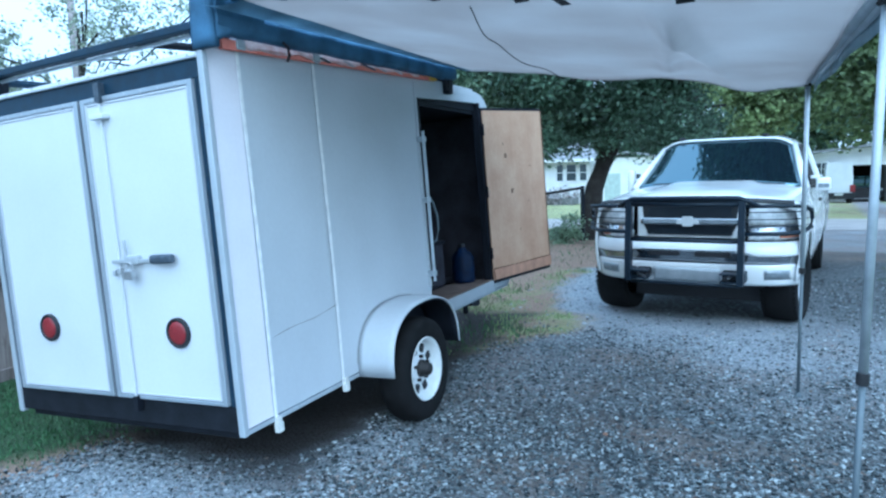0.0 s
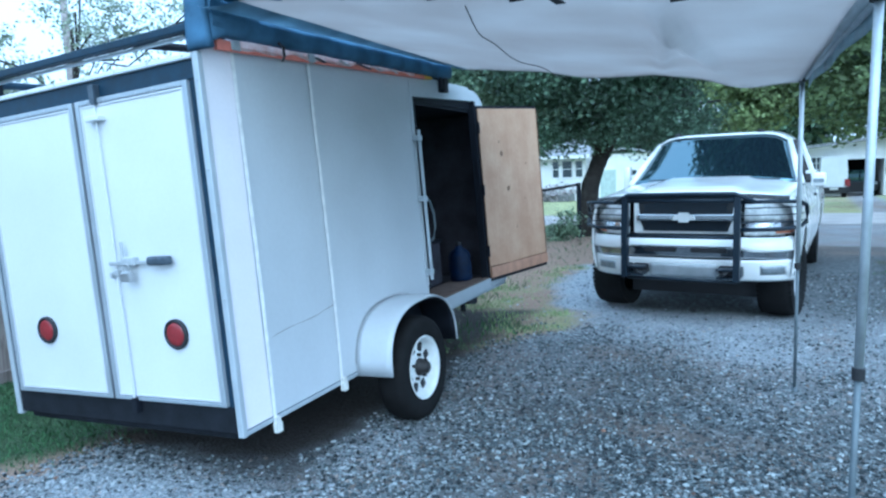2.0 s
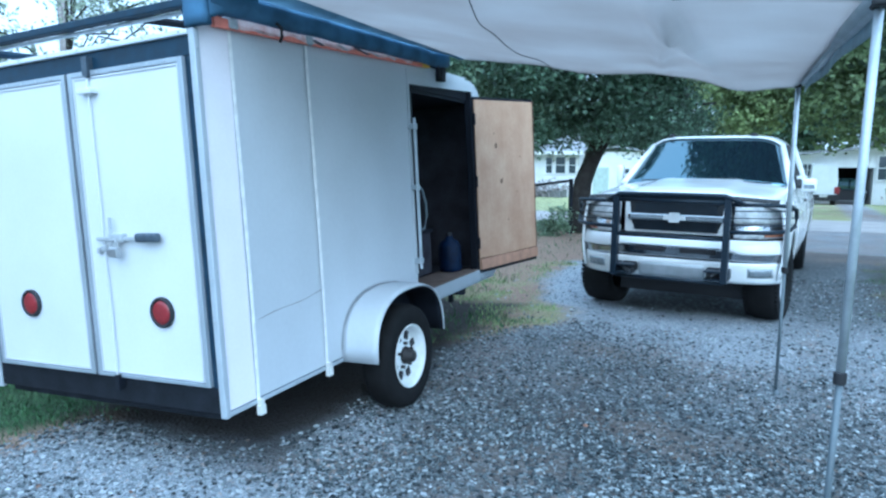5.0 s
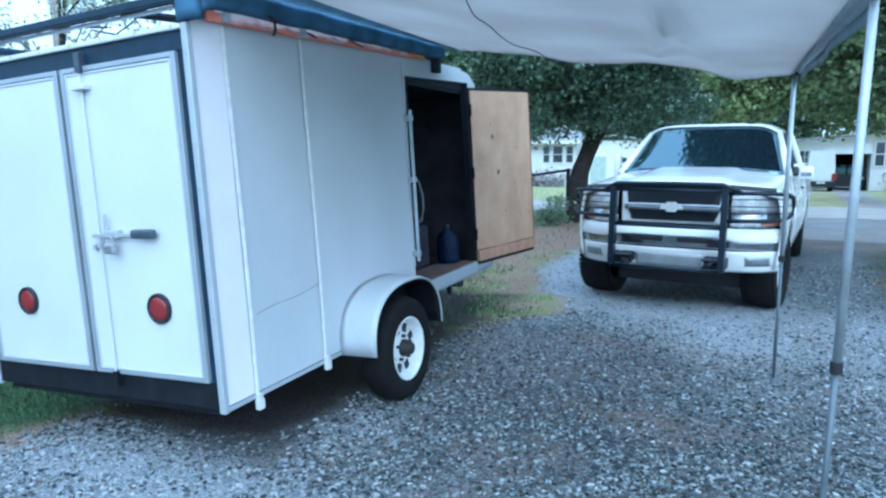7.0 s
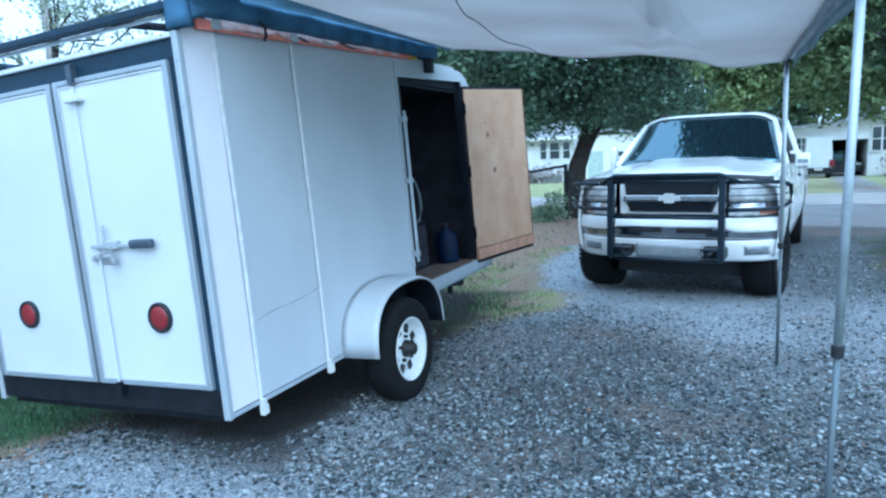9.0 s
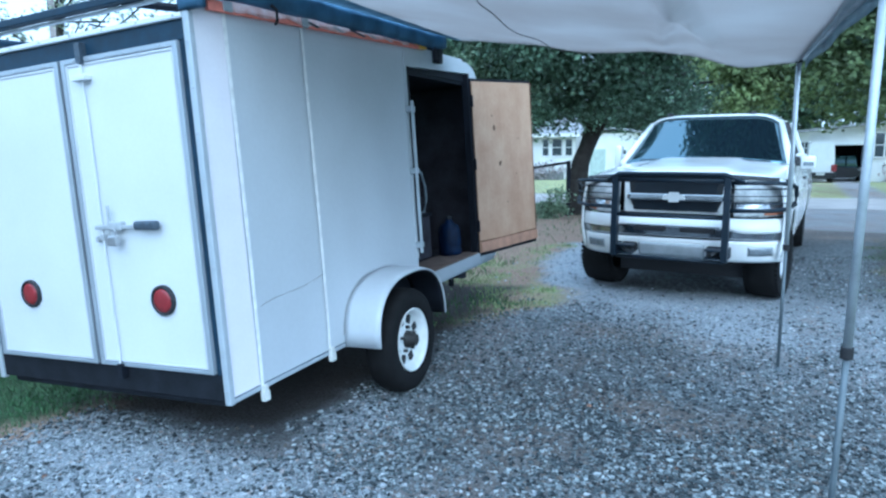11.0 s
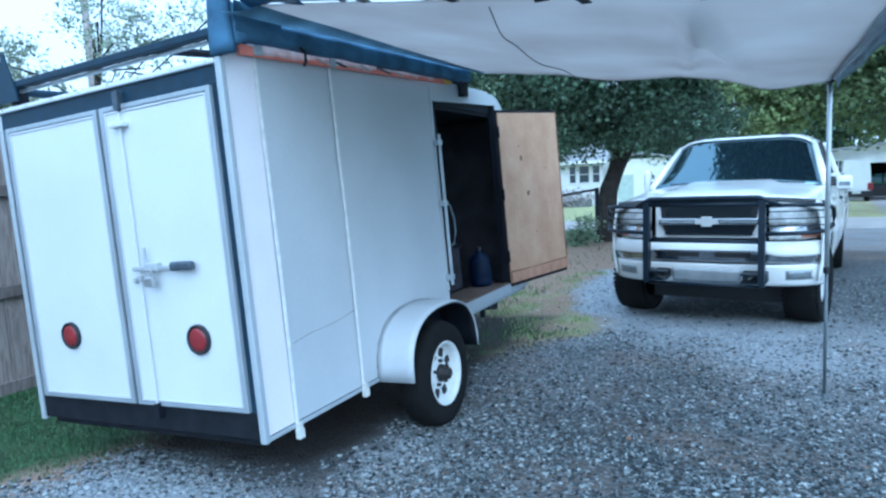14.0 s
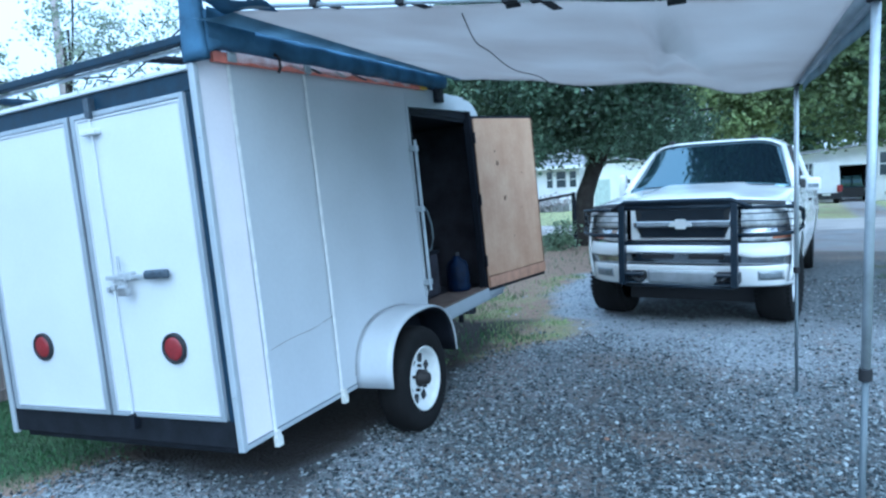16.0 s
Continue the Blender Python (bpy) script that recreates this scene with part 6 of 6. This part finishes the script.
part("wire", tube(B(), [(0, 0, 2.5), (-1.0, -3.0, 2.42), (-2.0, -6.0, 2.5)], 0.005, 5), STEEL, lp)


# ---- houses across the street ----
def window(parent, x, y, z, w, h, sashes=2):
    f = part("window", box(B(), x - w / 2 - 0.06, x + w / 2 + 0.06, y - 0.07, y, z - 0.06, z + h + 0.06, 0.01), SIDING, parent, "white framed window")
    for k in range(sashes):
        x0 = x - w / 2 + w * k / sashes
        part("pane", box(B(), x0 + 0.02, x0 + w / sashes - 0.02, y - 0.078, y - 0.068, z + 0.02, z + h * 0.48), WINDOW_GLASS, f)
        part("pane", box(B(), x0 + 0.02, x0 + w / sashes - 0.02, y - 0.078, y - 0.068, z + h * 0.52, z + h - 0.02), WINDOW_GLASS, f)
    return f


def siding(parent, x0, x1, y, z0, z1, step=0.18):
    n = round((z1 - z0) / step)
    for k in range(n):
        z = z0 + (z1 - z0) * k / n
        part("siding_board", prism(B(), [(y - 0.030, z), (y, z), (y, z + (z1 - z0) / n), (y - 0.012, z + (z1 - z0) / n)], x0, x1), SIDING, parent)


G = height(0, 38)
hl = root("house", pose(0, 0, 0), "single-storey white house with a shallow grey roof across the street", "house")
part("wall", box(B(), -20, -7.3, 38.0, 45, G - 0.2, 2.0), SIDING, hl)
siding(hl, -20, -7.3, 38.0, G, 2.0)
part("roof", prism(B(), [(37.3, 1.98), (41.5, 3.4), (45.7, 1.98), (45.7, 2.10), (41.5, 3.55), (37.3, 2.10)], -20.5, -6.9), ROOF, hl)
part("fascia", box(B(), -20.5, -6.9, 37.26, 37.3, 1.95, 2.12), SIDING, hl)
for x, w in ((-7.7, 0.44), (-8.44, 0.62), (-9.16, 0.40), (-11.6, 0.6), (-13.5, 0.6)):
    window(hl, x, 38.0 - 0.03, 0.80, w, 1.02, 1)
part("porch_deck", box(B(), -14, -8, 36.4, 37.95, G, G + 0.45), ROOF, hl)
bl = root("flower_bed", pose(0, 0, 0), "pale flowering bushes along the house front", "shrub")
crown("leaves", bl, [((-10.5, 36.3, 0.0), (2.8, 0.5, 0.5))], 1600, 0.2, 41, mat("pale_blossom", (0.42, 0.38, 0.38), 0.8, bump=0, island=0.6), 0.2)
hm = root("shed", pose(0, 0, 0), "white outbuilding with a green door beyond the tree", "shed")
part("wall", box(B(), -6.3, -3.6, 37.0, 40, G - 0.2, 2.1), SIDING, hm)
siding(hm, -6.3, -3.6, 37.0, G, 2.1)
part("roof", prism(B(), [(-6.5, 2.10), (-4.95, 2.35), (-3.4, 2.10), (-3.4, 2.18), (-4.95, 2.44), (-6.5, 2.18)], 36.7, 40.3, "xz"), ROOF, hm)
part("door", box(B(), -6.2, -5.3, 36.93, 36.97, G, 1.2), mat("pale_green_paint", (0.52, 0.60, 0.56), 0.6), hm)
window(hm, -4.4, 36.97, 0.55, 0.6, 0.6, 1)

hr = root("house", pose(0, 0, 0), "white house with an open garage and a teal front door", "house")
part("wall", box(B(), 3.9, 6.15, 38.0, 44, G - 0.2, 1.92), SIDING, hr)
part("wall", box(B(), 8.0, 8.6, 38.0, 44, G - 0.2, 2.1), SIDING, hr)
part("wall", prism(B(), [(3.9, 1.45), (8.6, 1.45), (8.6, 2.32), (8.1, 2.3), (3.9, 1.86)], 37.99, 38.2, "xz"), SIDING, hr)
part("wall", box(B(), 8.6, 18, 38.6, 45, G - 0.2, 2.2), SIDING, hr)
siding(hr, 8.62, 18, 38.6, G + 0.35, 1.75)
siding(hr, 3.9, 6.14, 38.0, G, 1.44)
# garage inside near-black: its shadow put into the colour of back, jamb, ceiling
part("garage_inside", box(B(), 6.1, 8.05, 42.5, 42.6, G, 1.5), SHADOW_IN, hr)
part("garage_jamb", box(B(), 6.13, 6.2, 37.95, 42.5, G, 1.44), SHADOW_IN, hr)
part("garage_ceiling", box(B(), 6.1, 8.05, 38.2, 42.5, 1.40, 1.46), SHADOW_IN, hr)
part("garage_frame", box(B(), 6.1, 8.05, 37.93, 37.99, 1.28, 1.45), SIDING, hr)
part("garage_roof", prism(B(), [(3.5, 1.86), (8.9, 2.40), (8.9, 2.52), (3.5, 1.97)], 37.4, 44.5, "xz"), ROOF, hr)
part("roof", prism(B(), [(37.8, 2.15), (41.8, 3.6), (45.6, 2.15), (45.6, 2.3), (41.8, 3.75), (37.8, 2.3)], 8.7, 18.5), ROOF, hr)
part("eave", box(B(), 8.7, 18.5, 37.78, 38.6, 2.05, 2.14), SIDING, hr)
window(hr, 4.97, 37.97, 0.80, 0.52, 0.66, 2)
window(hr, 8.36, 37.97, 0.66, 0.42, 1.22, 1)
window(hr, 8.90, 38.57, 0.66, 0.48, 1.22, 1)
part("front_door", box(B(), 9.28, 10.19, 38.50, 38.56, 0.40, 1.88, 0.01), TEAL, hr, "teal painted front door")
part("door_casing", box(B(), 9.19, 9.28, 38.47, 38.56, 0.40, 1.95), SIDING, hr)
part("door_casing", box(B(), 10.19, 10.28, 38.47, 38.56, 0.40, 1.95), SIDING, hr)
part("side_light", box(B(), 10.29, 10.52, 38.52, 38.57, 0.62, 1.88, 0.01), TEAL, hr)
for k in range(11):
    part("footing_stone", box(B(), 8.7 + 0.36 * k, 9.0 + 0.36 * k, 36.72, 36.88, G, G + 0.22 + 0.04 * (k % 3), 0.04), POLE_WOOD, hr)
part("screen_door", box(B(), 11.45, 12.6, 38.48, 38.56, -0.1, 1.75, 0.01), WINDOW_GLASS, hr, "dark screened porch door")
part("porch", box(B(), 9.2, 12.5, 36.9, 38.5, G, -0.05, 0.02), SIDING, hr)
st = part("stair", box(B(), 10.0, 11.1, 36.3, 36.9, G, -0.2), REDBRICK, hr, "brown-red porch steps with a rail")
part("handrail", tube(B(), [(9.85, 36.0, 0.1), (10.75, 36.5, 0.95), (11.2, 36.9, 1.0)], 0.05, 6), REDBRICK, st)
part("bottom_rail", tube(B(), [(9.85, 36.0, -0.25), (10.75, 36.5, 0.25), (11.2, 36.9, 0.25)], 0.04, 6), REDBRICK, st)
for k in range(9):
    q = k / 8
    part("baluster", rod(B(), (lerp(9.88, 11.15, q), lerp(36.0, 36.85, q), lerp(-0.5, 0.1, q)), (lerp(9.88, 11.15, q), lerp(36.0, 36.85, q), min(0.98, 0.13 + 1.22 * q)), 0.035, n=6), REDBRICK, st)
fb = root("flower_bed", pose(0, 0, 0), "pinkish shrubs along the house front", "shrub")
crown("leaves", fb, [((9.0, 36.5, 0.0), (0.55, 0.4, 0.55)), ((9.6, 36.4, -0.2), (0.5, 0.4, 0.35))], 700, 0.16, 42, mat("dusty_pink_leaf", (0.40, 0.32, 0.32), 0.8, bump=0, island=0.6), 0.2)
van = root("parked_van", pose(5.65, 36.6, G), "white van seen from behind beside the garage", "van")
part("body", prism(B(), [(-0.56, 0.42), (0.62, 0.42), (0.64, 1.3), (0.58, 2.0), (0.48, 2.12), (-0.44, 2.12), (-0.54, 2.0), (-0.58, 1.3)], 0.0, 1.3, "xz"), TRUCK_WHITE, van)
part("bumper", box(B(), -0.64, 0.72, -0.08, 0.10, 0.24, 0.56, 0.03), GRILLE_DARK, van)
part("number_plate", box(B(), -0.16, 0.22, -0.10, -0.08, 0.42, 0.54, 0.01), PLUG, van, "plain pale plate")
part("tail_lamp", box(B(), 0.50, 0.74, -0.04, 0.06, 0.60, 0.95, 0.02), RED, van)
for x in (-0.45, 0.5):
    part("wheel", rod(B(), (x - 0.1, 0.35, 0.29), (x + 0.1, 0.35, 0.29), 0.29, n=18), RUBBER, van)
car = root("parked_car", pose(7.0, 40.6, G), "dark car in the open garage", "car")
part("body", prism(B(), [(-0.85, 0.25), (0.85, 0.25), (0.88, 0.50), (0.85, 0.72), (-0.85, 0.72), (-0.88, 0.55)], -2.0, 2.0, "xz"), CAR_DARK, car)
part("cabin", prism(B(), [(-0.75, 0.72), (0.75, 0.72), (0.58, 1.32), (-0.58, 1.32)], -0.7, 1.4, "xz"), WINDSCREEN, car)
for x in (-0.75, 0.75):
    part("wheel", rod(B(), (x - 0.1, -1.3, 0.3), (x + 0.1, -1.3, 0.3), 0.3, n=18), RUBBER, car)
    part("headlamp", box(B(), x - 0.15, x + 0.10, -2.02, -1.98, 0.58, 0.70, 0.01), LENS, car)

sp = root("sapling", pose(6.13, 15.25, height(6.13, 15.25)), "spindly young sapling by the street edge", "sapling")
part("stem", tube(B(), [(0, 0, -0.03), (0.02, 0, 0.25), (-0.02, 0.02, 0.5), (0.03, 0, 0.72)], [0.014, 0.012, 0.008, 0.004], 6), BARK, sp)
part("twig", tube(B(), [(0.01, 0, 0.28), (0.14, 0.03, 0.48), (0.22, 0.03, 0.58)], [0.008, 0.005, 0.003], 5), BARK, sp)
part("twig", tube(B(), [(0.0, 0, 0.33), (-0.13, -0.02, 0.50), (-0.24, 0.0, 0.55)], [0.008, 0.005, 0.003], 5), BARK, sp)
crown("leaves", sp, [((0.0, 0, 0.58), (0.26, 0.2, 0.16)), ((0.15, 0, 0.5), (0.15, 0.1, 0.08))], 160, 0.06, 77, LEAF_MID, 0.06)

mb = root("mailbox", pose(8.86, 25.9, height(8.86, 25.9)), "white mailbox on a dark post beside the street", "mailbox")
part("post", box(B(), -0.05, 0.05, -0.05, 0.05, -0.05, 0.80, 0.006), BLACK, mb)
bm = B()
prism(bm, [(-0.10, 0.80), (0.10, 0.80), (0.10, 0.94)] + [(0.10 * math.cos(a), 0.94 + 0.10 * math.sin(a)) for a in [math.pi * k / 8 for k in range(1, 8)]] + [(-0.10, 0.94)], -0.22, 0.22, "xz")
part("box", bm, SIDING, mb)
part("flag", box(B(), 0.098, 0.108, -0.1, -0.06, 0.88, 1.06), RED, mb)
